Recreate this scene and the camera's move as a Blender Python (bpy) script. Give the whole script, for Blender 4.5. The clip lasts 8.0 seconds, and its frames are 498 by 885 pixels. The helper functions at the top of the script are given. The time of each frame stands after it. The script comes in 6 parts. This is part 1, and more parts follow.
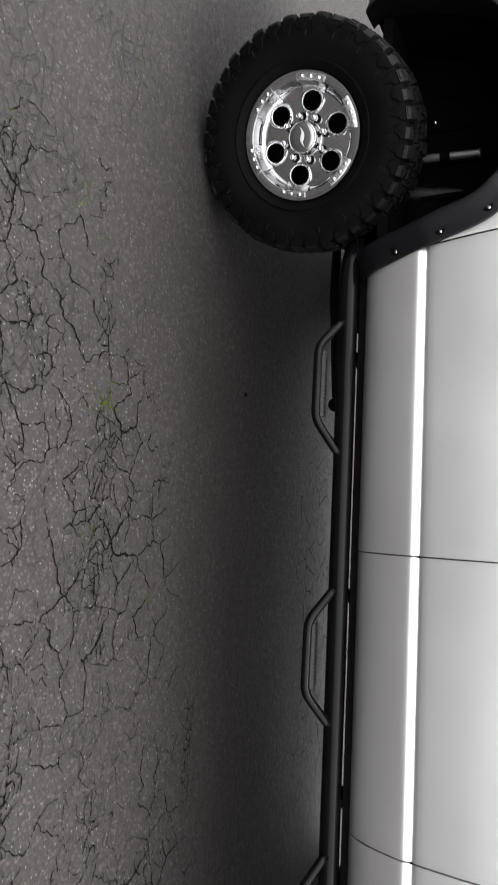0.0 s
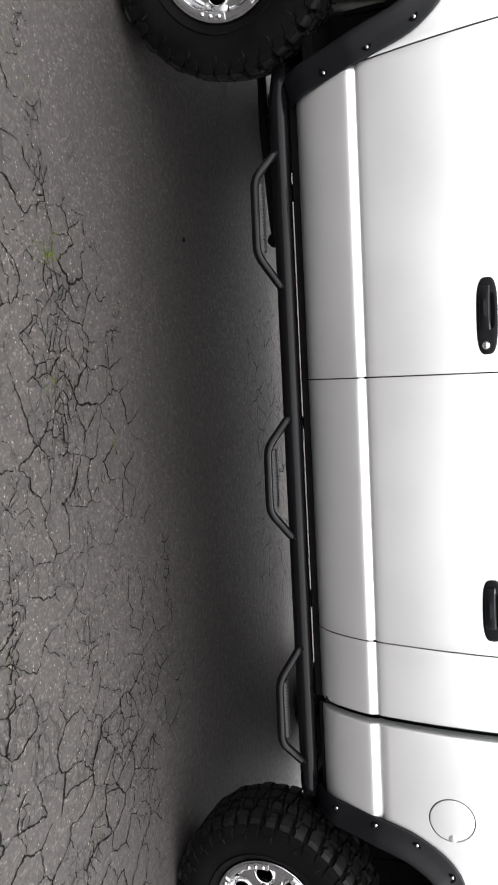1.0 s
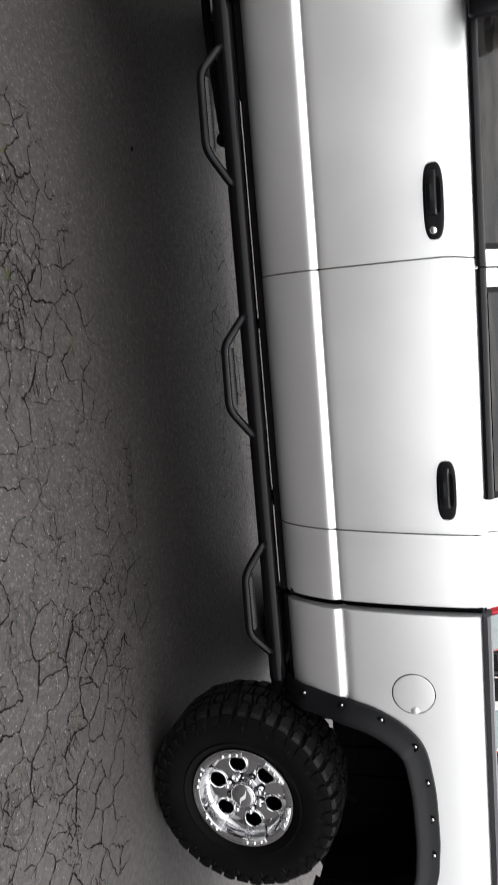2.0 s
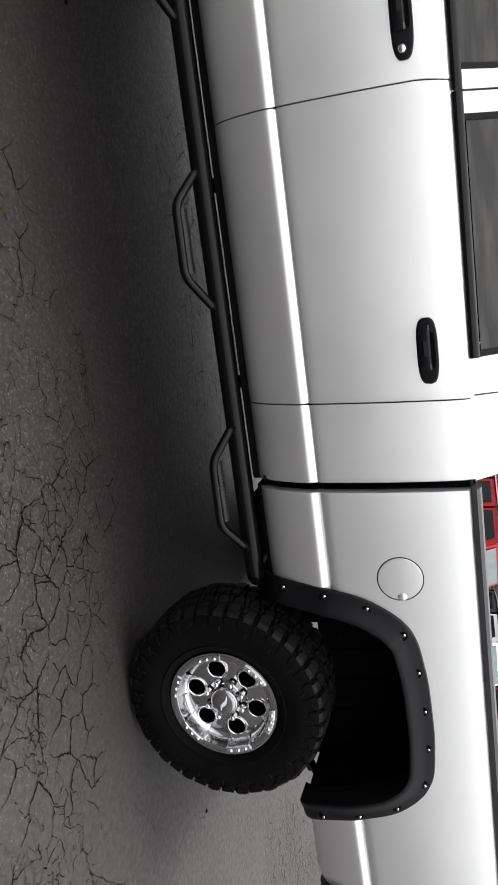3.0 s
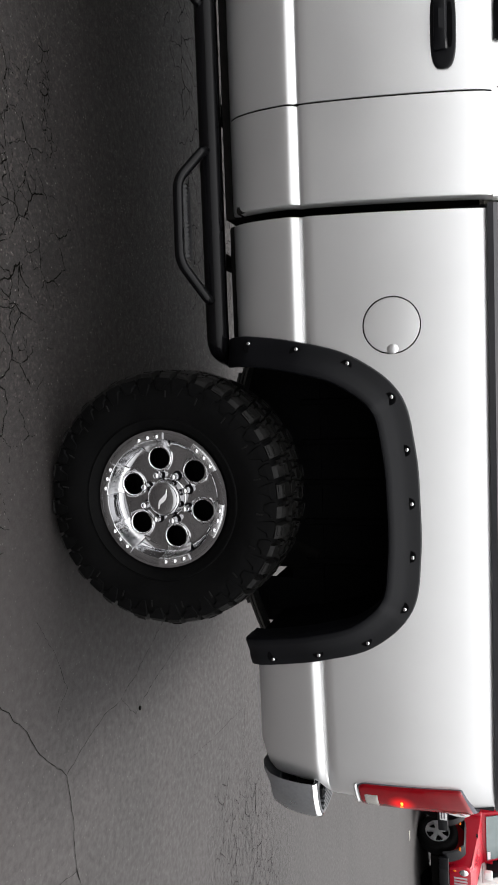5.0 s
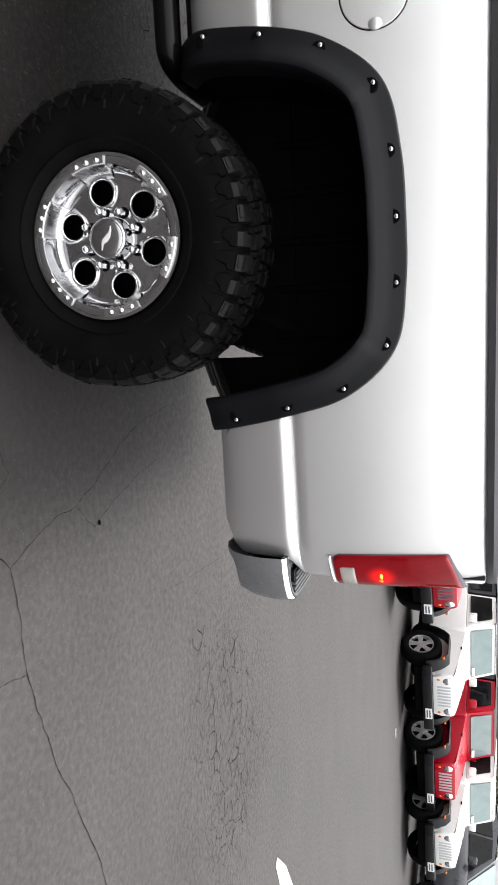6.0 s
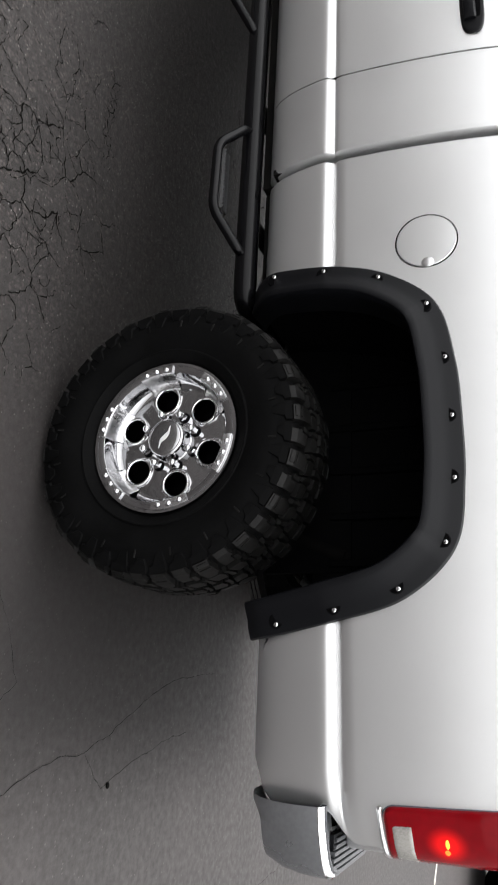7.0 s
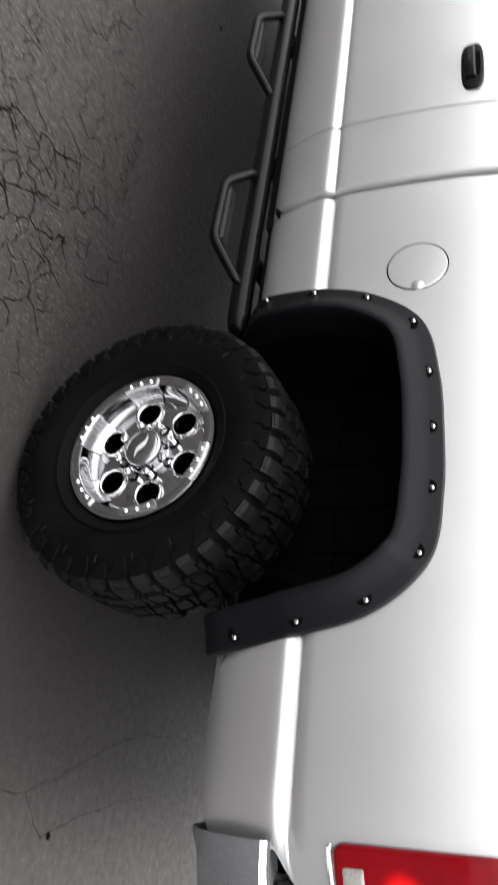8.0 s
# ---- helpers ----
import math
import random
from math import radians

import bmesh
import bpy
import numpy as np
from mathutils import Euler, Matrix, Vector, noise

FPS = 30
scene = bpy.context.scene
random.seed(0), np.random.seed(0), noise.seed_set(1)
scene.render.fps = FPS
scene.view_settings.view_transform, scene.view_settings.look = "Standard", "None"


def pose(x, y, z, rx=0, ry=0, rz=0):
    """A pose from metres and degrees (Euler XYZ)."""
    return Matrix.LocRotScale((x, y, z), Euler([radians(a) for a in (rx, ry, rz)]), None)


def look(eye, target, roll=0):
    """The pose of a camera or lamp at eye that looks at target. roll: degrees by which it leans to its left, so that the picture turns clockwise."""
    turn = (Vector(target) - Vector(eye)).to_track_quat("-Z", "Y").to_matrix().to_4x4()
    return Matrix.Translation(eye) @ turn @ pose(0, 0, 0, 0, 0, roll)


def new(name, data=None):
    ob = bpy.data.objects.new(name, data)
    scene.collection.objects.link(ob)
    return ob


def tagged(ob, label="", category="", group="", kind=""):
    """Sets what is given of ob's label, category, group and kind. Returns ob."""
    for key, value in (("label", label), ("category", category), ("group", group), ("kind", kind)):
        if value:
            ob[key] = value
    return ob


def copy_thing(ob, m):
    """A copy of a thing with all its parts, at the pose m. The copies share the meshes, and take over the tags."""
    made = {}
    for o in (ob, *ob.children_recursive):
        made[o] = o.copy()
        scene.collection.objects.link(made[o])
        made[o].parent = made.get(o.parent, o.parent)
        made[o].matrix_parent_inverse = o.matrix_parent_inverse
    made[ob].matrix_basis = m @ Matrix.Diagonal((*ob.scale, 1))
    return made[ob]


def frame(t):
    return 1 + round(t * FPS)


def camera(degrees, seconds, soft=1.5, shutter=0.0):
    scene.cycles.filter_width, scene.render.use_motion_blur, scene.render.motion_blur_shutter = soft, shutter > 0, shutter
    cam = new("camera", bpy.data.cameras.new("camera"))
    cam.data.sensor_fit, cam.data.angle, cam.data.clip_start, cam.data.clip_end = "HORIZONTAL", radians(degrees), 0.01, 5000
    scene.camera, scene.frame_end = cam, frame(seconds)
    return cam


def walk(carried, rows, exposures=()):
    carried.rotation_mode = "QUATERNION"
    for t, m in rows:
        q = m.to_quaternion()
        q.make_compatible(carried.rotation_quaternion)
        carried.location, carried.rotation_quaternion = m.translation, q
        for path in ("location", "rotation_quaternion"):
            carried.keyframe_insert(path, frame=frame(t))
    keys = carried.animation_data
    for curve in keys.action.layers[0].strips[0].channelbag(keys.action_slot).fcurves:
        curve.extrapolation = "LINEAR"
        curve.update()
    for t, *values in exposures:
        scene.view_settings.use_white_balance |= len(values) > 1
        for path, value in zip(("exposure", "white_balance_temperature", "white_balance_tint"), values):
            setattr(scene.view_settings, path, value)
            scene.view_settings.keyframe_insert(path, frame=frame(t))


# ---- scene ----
# The shot is a phone held upright beside the truck while the scene lies on its side: the picture's right is up.
cam = camera(38.1, 8.0, 1.15, 0.22)
EXPOSURES = [(0.0, 0.47), (0.5, 0.90), (1.0, 0.92), (1.5, 0.62), (2.0, 0.38), (3.5, 0.0), (4.2, 0.0), (5.5, 0.02), (6.0, 0.40), (6.5, 0.30), (7.0, 0.28), (7.5, 0.48), (8.0, 0.58)]
PATH = [
    (0, (-2.368, -2.55, 1.475), (-2.559, -0.757, 0.611), 90.1),
    (0.5, (-2.358, -2.632, 1.487), (-2.329, -0.788, 0.712), 91.7),
    (1, (-2.284, -2.679, 1.473), (-2.089, -0.82, 0.76), 89.1),
    (1.5, (-2.137, -2.75, 1.485), (-1.936, -0.873, 0.825), 87.8),
    (2, (-2.018, -2.761, 1.483), (-1.723, -0.878, 0.875), 87.8),
    (2.2, (-1.939, -2.748, 1.532), (-1.573, -0.879, 0.922), 87.7),
    (3.3, (-1.464, -2.49, 1.469), (-1.09, -0.611, 0.897), 85.3),
    (3.5, (-1.328, -2.471, 1.48), (-1.004, -0.577, 0.926), 84.7),
    (4, (-1.036, -2.391, 1.475), (-0.65, -0.51, 0.914), 86.2),
    (4.2, (-0.905, -2.316, 1.44), (-0.534, -0.433, 0.874), 87.3),
    (5.3, (-0.153, -2.166, 1.476), (-0.085, -0.284, 0.802), 88.4),
    (5.5, (-0.039, -2.115, 1.461), (0.033, -0.248, 0.746), 87.8),
    (5.8, (0.161, -1.997, 1.429), (0.434, -0.145, 0.724), 91.5),
    (6, (0.277, -1.933, 1.453), (0.586, -0.054, 0.841), 90.4),
    (6.2, (0.354, -1.879, 1.447), (0.561, 0.008, 0.82), 88.8),
    (6.3, (0.414, -1.859, 1.441), (0.444, 0.035, 0.801), 87.2),
    (6.5, (0.51, -1.822, 1.431), (0.247, 0.054, 0.791), 85.4),
    (6.8, (0.679, -1.774, 1.452), (0.027, -0.009, 0.774), 85.2),
    (7, (0.698, -1.76, 1.44), (0.041, -0.023, 0.698), 85.0),
    (7.2, (0.758, -1.708, 1.432), (0.173, 0.052, 0.685), 86.1),
    (7.5, (0.831, -1.596, 1.429), (0.302, 0.182, 0.681), 87.5),
    (7.8, (0.882, -1.552, 1.448), (0.132, 0.168, 0.755), 86.3),
    (8, (0.92, -1.541, 1.513), (-0.02, 0.043, 0.733), 85.2),
]
walk(cam, [(t, look(eye, target, roll)) for t, eye, target, roll in PATH], exposures=EXPOSURES)

# ---- light: an overcast day ----
SUN_EL, SUN_ROT = radians(73.3), radians(20.9)
world = bpy.data.worlds.new("overcast_sky")
scene.world = world
world.use_nodes = True
wn, wl = world.node_tree.nodes, world.node_tree.links
wn.clear()
sky = wn.new("ShaderNodeTexSky")
sky.sky_type, sky.sun_disc, sky.sun_elevation, sky.sun_rotation = "NISHITA", False, SUN_EL, SUN_ROT
sky.air_density, sky.dust_density = 1.0, 4.0
grey = wn.new("ShaderNodeHueSaturation")
grey.inputs["Saturation"].default_value = 0.12
wl.new(sky.outputs[0], grey.inputs["Color"])
cloud_co = wn.new("ShaderNodeTexCoord")
cloud_map = wn.new("ShaderNodeMapping")
cloud_map.inputs["Scale"].default_value = (1.5, 1.5, 4.0)
cloud = wn.new("ShaderNodeTexNoise")
cloud.inputs["Scale"].default_value, cloud.inputs["Detail"].default_value = 1.6, 5
wl.new(cloud_co.outputs["Generated"], cloud_map.inputs[0])
wl.new(cloud_map.outputs[0], cloud.inputs["Vector"])
cloud_ramp = wn.new("ShaderNodeMapRange")
cloud_ramp.inputs[1].default_value, cloud_ramp.inputs[2].default_value = 0.3, 0.7
cloud_ramp.inputs[3].default_value, cloud_ramp.inputs[4].default_value = 0.85, 1.15
wl.new(cloud.outputs["Fac"], cloud_ramp.inputs[0])
sep = wn.new("ShaderNodeSeparateXYZ")
wl.new(cloud_co.outputs["Generated"], sep.inputs[0])
# an overcast vault is several times brighter overhead than at the horizon
vault = wn.new("ShaderNodeMapRange")
vault.inputs[1].default_value, vault.inputs[2].default_value = 0.0, 0.9
vault.inputs[3].default_value, vault.inputs[4].default_value = 0.52, 3.0
wl.new(sep.outputs[2], vault.inputs[0])
mul = wn.new("ShaderNodeMath")
mul.operation = "MULTIPLY"
wl.new(vault.outputs[0], mul.inputs[0])
wl.new(cloud_ramp.outputs[0], mul.inputs[1])
lay = wn.new("ShaderNodeMix")
lay.data_type = "RGBA"
lay.inputs["Factor"].default_value = 0.75
wl.new(grey.outputs[0], lay.inputs["A"])
pale = wn.new("ShaderNodeMix")
pale.data_type, pale.blend_type = "RGBA", "MULTIPLY"
pale.inputs["Factor"].default_value = 1.0
pale.inputs["A"].default_value = (5.75, 5.75, 5.80, 1)
wl.new(mul.outputs[0], pale.inputs["B"])
wl.new(pale.outputs["Result"], lay.inputs["B"])
bg = wn.new("ShaderNodeBackground")
bg.inputs["Strength"].default_value = 0.205
wl.new(lay.outputs["Result"], bg.inputs["Color"])
wout = wn.new("ShaderNodeOutputWorld")
wl.new(bg.outputs[0], wout.inputs[0])

sun = new("sun", bpy.data.lights.new("sun", "SUN"))
sun.data.energy, sun.data.angle, sun.data.color = 3.3, radians(34), (1.0, 0.97, 0.94)
sun.matrix_world = look((1.6, 4.2, 15), (0, 0, 0))


# ---- materials ----
def material(name, base, rough=0.5, metal=0.0, grain=40.0, vary=0.15, bump=0.0, blotch=3.0, coat=0.0, spread=0.08, tint=None, spec=0.5):
    """A surface with two scales of variation in colour and gloss, and a fine relief."""
    m = bpy.data.materials.new(name)
    m.use_nodes = True
    n, l = m.node_tree.nodes, m.node_tree.links
    p = n["Principled BSDF"]
    co = n.new("ShaderNodeTexCoord")
    fine, broad = n.new("ShaderNodeTexNoise"), n.new("ShaderNodeTexNoise")
    for tex, scale, detail in ((fine, grain, 6), (broad, blotch, 4)):
        tex.inputs["Scale"].default_value, tex.inputs["Detail"].default_value = scale, detail
        l.new(co.outputs["Object"], tex.inputs["Vector"])
    both = n.new("ShaderNodeMath")
    both.operation = "ADD"
    l.new(fine.outputs["Fac"], both.inputs[0])
    l.new(broad.outputs["Fac"], both.inputs[1])
    mix = n.new("ShaderNodeMix")
    mix.data_type = "RGBA"
    other = tint or tuple(min(1.0, c * (1 + vary)) for c in base)
    low = tuple(c * (1 - vary) for c in base)
    ease = n.new("ShaderNodeMapRange")
    ease.inputs[1].default_value, ease.inputs[2].default_value = 0.75, 1.25
    l.new(both.outputs[0], ease.inputs[0])
    l.new(ease.outputs[0], mix.inputs["Factor"])
    mix.inputs["A"].default_value, mix.inputs["B"].default_value = (*low, 1), (*other, 1)
    l.new(mix.outputs["Result"], p.inputs["Base Color"])
    gloss = n.new("ShaderNodeMapRange")
    gloss.inputs[1].default_value, gloss.inputs[2].default_value = 0.3, 0.7
    gloss.inputs[3].default_value, gloss.inputs[4].default_value = max(0.02, rough - spread), min(1, rough + spread)
    l.new(broad.outputs["Fac"], gloss.inputs[0])
    l.new(gloss.outputs[0], p.inputs["Roughness"])
    p.inputs["Metallic"].default_value, p.inputs["Coat Weight"].default_value = metal, coat
    p.inputs["Coat Roughness"].default_value = 0.12
    p.inputs["Specular IOR Level"].default_value = spec
    if bump:
        b = n.new("ShaderNodeBump")
        b.inputs["Strength"].default_value, b.inputs["Distance"].default_value = 0.6, bump
        l.new(fine.outputs["Fac"], b.inputs["Height"])
        l.new(b.outputs[0], p.inputs["Normal"])
    return m


def glass(name, tint, rough=0.02, through_it=1.0):
    m = bpy.data.materials.new(name)
    m.use_nodes = True
    p = m.node_tree.nodes["Principled BSDF"]
    p.inputs["Base Color"].default_value = (*tint, 1)
    p.inputs["Roughness"].default_value = rough
    p.inputs["Transmission Weight"].default_value = through_it
    p.inputs["IOR"].default_value = 1.5
    return m


def lamp_material(name, colour, strength):
    m = bpy.data.materials.new(name)
    m.use_nodes = True
    p = m.node_tree.nodes["Principled BSDF"]
    p.inputs["Base Color"].default_value = (*colour, 1)
    p.inputs["Emission Color"].default_value = (*colour, 1)
    p.inputs["Emission Strength"].default_value = strength
    return m


def asphalt_material():
    """Old asphalt: fine aggregate, pale pitted stones, stains, and a net of cracks where the lane is worn out."""
    m = bpy.data.materials.new("worn_asphalt")
    m.use_nodes = True
    n, l = m.node_tree.nodes, m.node_tree.links
    p = n["Principled BSDF"]
    co = n.new("ShaderNodeTexCoord").outputs["Object"]

    def noise_at(scale, detail=5, rough=0.55, vec=None):
        t = n.new("ShaderNodeTexNoise")
        t.inputs["Scale"].default_value, t.inputs["Detail"].default_value, t.inputs["Roughness"].default_value = scale, detail, rough
        l.new(vec or co, t.inputs["Vector"])
        return t

    def ranged(src, a, b, c=0.0, d=1.0):
        r = n.new("ShaderNodeMapRange")
        for i, v in enumerate((a, b, c, d)):
            r.inputs[i + 1].default_value = v
        l.new(src, r.inputs[0])
        return r.outputs[0]

    def math_of(op, a, b):
        k = n.new("ShaderNodeMath")
        k.operation = op
        for i, v in enumerate((a, b)):
            if isinstance(v, (int, float)):
                k.inputs[i].default_value = v
            else:
                l.new(v, k.inputs[i])
        return k.outputs[0]

    def blend(fac, a, b, how="MIX"):
        k = n.new("ShaderNodeMix")
        k.data_type, k.blend_type = "RGBA", how
        l.new(fac, k.inputs["Factor"])
        for key, v in (("A", a), ("B", b)):
            if isinstance(v, tuple):
                k.inputs[key].default_value = (*v, 1)
            else:
                l.new(v, k.inputs[key])
        return k.outputs["Result"]

    # bent coordinates, so that cracks wander
    bend = noise_at(7.0, 6, 0.65)
    shift = n.new("ShaderNodeVectorMath")
    shift.operation = "MULTIPLY_ADD"
    l.new(bend.outputs["Color"], shift.inputs[0])
    shift.inputs[1].default_value = (0.10, 0.10, 0.0)
    l.new(co, shift.inputs[2])
    bend_fine = noise_at(38.0, 5, 0.7)
    shift_fine = n.new("ShaderNodeVectorMath")
    shift_fine.operation = "MULTIPLY_ADD"
    l.new(bend_fine.outputs["Color"], shift_fine.inputs[0])
    shift_fine.inputs[1].default_value = (0.030, 0.030, 0.0)
    l.new(shift.outputs[0], shift_fine.inputs[2])
    flat = n.new("ShaderNodeVectorMath")
    flat.operation = "MULTIPLY"
    l.new(shift_fine.outputs[0], flat.inputs[0])
    flat.inputs[1].default_value = (1, 1, 0)

    def net(scale, sx, sy, offset):
        mp = n.new("ShaderNodeMapping")
        mp.inputs["Scale"].default_value = (sx, sy, 1)
        mp.inputs["Location"].default_value = offset
        l.new(flat.outputs[0], mp.inputs[0])
        v = n.new("ShaderNodeTexVoronoi")
        v.feature = "DISTANCE_TO_EDGE"
        v.voronoi_dimensions = "2D"
        v.inputs["Scale"].default_value = scale
        l.new(mp.outputs[0], v.inputs["Vector"])
        return v.outputs["Distance"]

    xyz = n.new("ShaderNodeSeparateXYZ")
    l.new(co, xyz.inputs[0])
    wob = noise_at(1.3, 3).outputs["Fac"]
    across = math_of("ADD", xyz.outputs[1], math_of("MULTIPLY", math_of("SUBTRACT", wob, 0.5), 0.9))
    # the worn lane runs beside the truck; a second patch lies behind it
    heavy = math_of("MULTIPLY", ranged(across, -0.3, -0.65), ranged(xyz.outputs[0], 0.9, 0.1))
    patch_r = n.new("ShaderNodeVectorMath")
    patch_r.operation = "DISTANCE"
    l.new(co, patch_r.inputs[0])
    patch_r.inputs[1].default_value = (2.9, 1.9, 0)
    patch = ranged(math_of("ADD", patch_r.outputs["Value"], math_of("MULTIPLY", wob, 0.8)), 1.55, 0.95)
    far_lane = math_of("MULTIPLY", ranged(across, 1.75, 1.95), math_of("MULTIPLY", ranged(across, 3.1, 2.8), ranged(xyz.outputs[0], 0.4, -0.2)))
    fade = noise_at(9.0, 3).outputs["Fac"]
    tight = net(21.0, 0.65, 1.1, (3, 1, 0))
    wear = ranged(noise_at(2.2, 3).outputs["Fac"], 0.47, 0.57)
    crack_tight = math_of("MULTIPLY", ranged(tight, 0.105, 0.05), math_of("MULTIPLY", math_of("MAXIMUM", math_of("MULTIPLY", heavy, wear), math_of("MULTIPLY", math_of("MAXIMUM", patch, far_lane), 0.55)), ranged(fade, 0.38, 0.55)))
    cracks = math_of("MINIMUM", math_of("MULTIPLY", crack_tight, 0.5), 1.0)

    fine = noise_at(240, 4, 0.7)
    mid = noise_at(34, 6, 0.65)
    broad = noise_at(1.1, 5, 0.6)
    grain = n.new("ShaderNodeTexVoronoi")
    grain.voronoi_dimensions = "2D"
    grain.inputs["Scale"].default_value = 135
    l.new(co, grain.inputs["Vector"])
    grain_pick = n.new("ShaderNodeSeparateColor")
    l.new(grain.outputs["Color"], grain_pick.inputs[0])
    base = blend(ranged(mid.outputs["Fac"], 0.3, 0.7), (0.0055, 0.0043, 0.0039), (0.0132, 0.0105, 0.0099))
    base = blend(ranged(grain_pick.outputs[1], 0.70, 1.0), base, (0.0560, 0.0455, 0.0428))
    base = blend(math_of("MULTIPLY", ranged(grain_pick.outputs[2], 0.60, 0.90), 0.85), base, (0.0026, 0.0021, 0.0020))
    base = blend(math_of("MULTIPLY", ranged(fine.outputs["Fac"], 0.42, 0.68), 0.6), base, (0.0233, 0.0188, 0.0176))
    stain = ranged(broad.outputs["Fac"], 0.42, 0.68)
    base = blend(math_of("MULTIPLY", stain, 0.45), base, (0.0067, 0.0055, 0.0051))
    # smooth driven asphalt behind the truck is paler
    smooth_part = math_of("MULTIPLY", ranged(xyz.outputs[0], -0.7, 0.4), 0.94)
    streak_map = n.new("ShaderNodeMapping")
    streak_map.inputs["Scale"].default_value = (1.0, 2.0, 1)
    streak_map.inputs["Rotation"].default_value = (0, 0, 0.35)
    l.new(co, streak_map.inputs[0])
    streaks = noise_at(1.1, 3, 0.45, streak_map.outputs[0])
    base = blend(smooth_part, base, blend(ranged(streaks.outputs["Fac"], 0.32, 0.66), (0.0128, 0.0107, 0.0104), (0.0200, 0.0167, 0.0164)))
    stone = n.new("ShaderNodeTexVoronoi")
    stone.voronoi_dimensions = "2D"
    stone.inputs["Scale"].default_value = 75
    stone.inputs["Randomness"].default_value = 1
    l.new(co, stone.inputs["Vector"])
    pick = n.new("ShaderNodeSeparateColor")
    l.new(stone.outputs["Color"], pick.inputs[0])
    coarse = math_of("SUBTRACT", 1.0, smooth_part)
    chips = math_of("MULTIPLY", math_of("MULTIPLY", ranged(stone.outputs["Distance"], 0.26, 0.10), ranged(pick.outputs[0], 0.950, 0.962)), math_of("ADD", coarse, 0.3))
    base = blend(math_of("MULTIPLY", chips, 0.8), base, (0.135, 0.128, 0.122))
    # loose pale grit beside the broken part
    grit = math_of("MULTIPLY", math_of("MULTIPLY", ranged(noise_at(120, 3, 0.8).outputs["Fac"], 0.55, 0.7), ranged(math_of("ABSOLUTE", math_of("ADD", across, 0.12), 0), 0.40, 0.05)), 0.45)
    base = blend(grit, base, (0.0442, 0.0362, 0.0344))
    moss = math_of("MULTIPLY", math_of("MULTIPLY", cracks, ranged(noise_at(3.5, 2).outputs["Fac"], 0.62, 0.68)), heavy)
    base = blend(cracks, base, (0.0023, 0.0018, 0.0018))
    base = blend(moss, base, (0.05, 0.07, 0.012))
    l.new(base, p.inputs["Base Color"])
    l.new(ranged(mid.outputs["Fac"], 0.3, 0.7, 0.62, 0.88), p.inputs["Roughness"])
    height = math_of("ADD", math_of("MULTIPLY", fine.outputs["Fac"], 0.3), math_of("MULTIPLY", mid.outputs["Fac"], 0.5))
    height = math_of("MULTIPLY", height, coarse)
    height = math_of("SUBTRACT", height, math_of("MULTIPLY", cracks, 3.0))
    b = n.new("ShaderNodeBump")
    b.inputs["Strength"].default_value, b.inputs["Distance"].default_value = 1.0, 0.007
    l.new(height, b.inputs["Height"])
    l.new(b.outputs[0], p.inputs["Normal"])
    return m


SILVER = material("silver_metallic_paint", (0.80, 0.80, 0.80), 0.34, 0.84, 900, 0.05, 0.0, 2.0, coat=0.35, spread=0.03)
CHROME = material("polished_chrome", (0.82, 0.82, 0.83), 0.07, 1.0, 60, 0.05, 0.0, 9.0, spread=0.04)
WHEEL_CHROME = material("wheel_chrome", (0.48, 0.48, 0.49), 0.075, 1.0, 60, 0.06, 0.0, 9.0, spread=0.04)
TAB = material("cast_chrome_tab", (0.66, 0.66, 0.67), 0.24, 1.0, 90, 0.12, 0.0006, 9.0)
SATIN = material("satin_machined_metal", (0.45, 0.45, 0.46), 0.28, 1.0, 80, 0.08, 0.0, 9.0)
BUMPER = material("brushed_bumper_steel", (0.34, 0.35, 0.365), 0.3, 0.8, 90, 0.08, 0.0, 6.0)
RUBBER = material("tyre_rubber", (0.0027, 0.0027, 0.0028), 0.68, 0.0, 90, 0.4, 0.001, 9.0, spec=0.05)
TREAD = material("dusty_tread_rubber", (0.0064, 0.0062, 0.0060), 0.55, 0.0, 60, 0.6, 0.0012, 7.0, spec=0.15)
PLASTIC = material("textured_black_plastic", (0.0040, 0.0042, 0.0053), 0.40, 0.0, 420, 0.25, 0.0006, 5.0, spec=0.17)
GLOSSY = material("semi_gloss_black_paint", (0.0030, 0.0030, 0.0036), 0.14, 0.0, 140, 0.25, 0.0, 6.0, spec=0.17)
STEP_PLATE = material("scuffed_black_step_plate", (0.020, 0.020, 0.021), 0.42, 0.2, 160, 0.5, 0.0008, 30.0, spec=0.5)
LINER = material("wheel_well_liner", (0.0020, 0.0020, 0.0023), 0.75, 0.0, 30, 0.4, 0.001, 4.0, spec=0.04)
UNDER = material("grimy_underbody", (0.0045, 0.0042, 0.0040), 0.8, 0.0, 30, 0.4, 0.001, 4.0, spec=0.05)
STEEL = material("grimy_steel", (0.05, 0.048, 0.046), 0.5, 0.7, 50, 0.3, 0.0006, 6.0)
RAIL = material("weathered_grey_plastic", (0.040, 0.040, 0.044), 0.55, 0.0, 300, 0.2, 0.0006, 4.0, spec=0.3)
PAD = material("grey_step_pad", (0.055, 0.057, 0.062), 0.55, 0.0, 200, 0.15, 0.0006, 6.0)
LENS = material("red_lens", (0.195, 0.0005, 0.0042), 0.06, 0.0, 40, 0.1, 0.0, 6.0, spec=0.28)
CLEAR = material("clear_reverse_lens", (0.29, 0.28, 0.26), 0.12, 0.0, 260, 0.3, 0.0008, 14.0, coat=0.5)
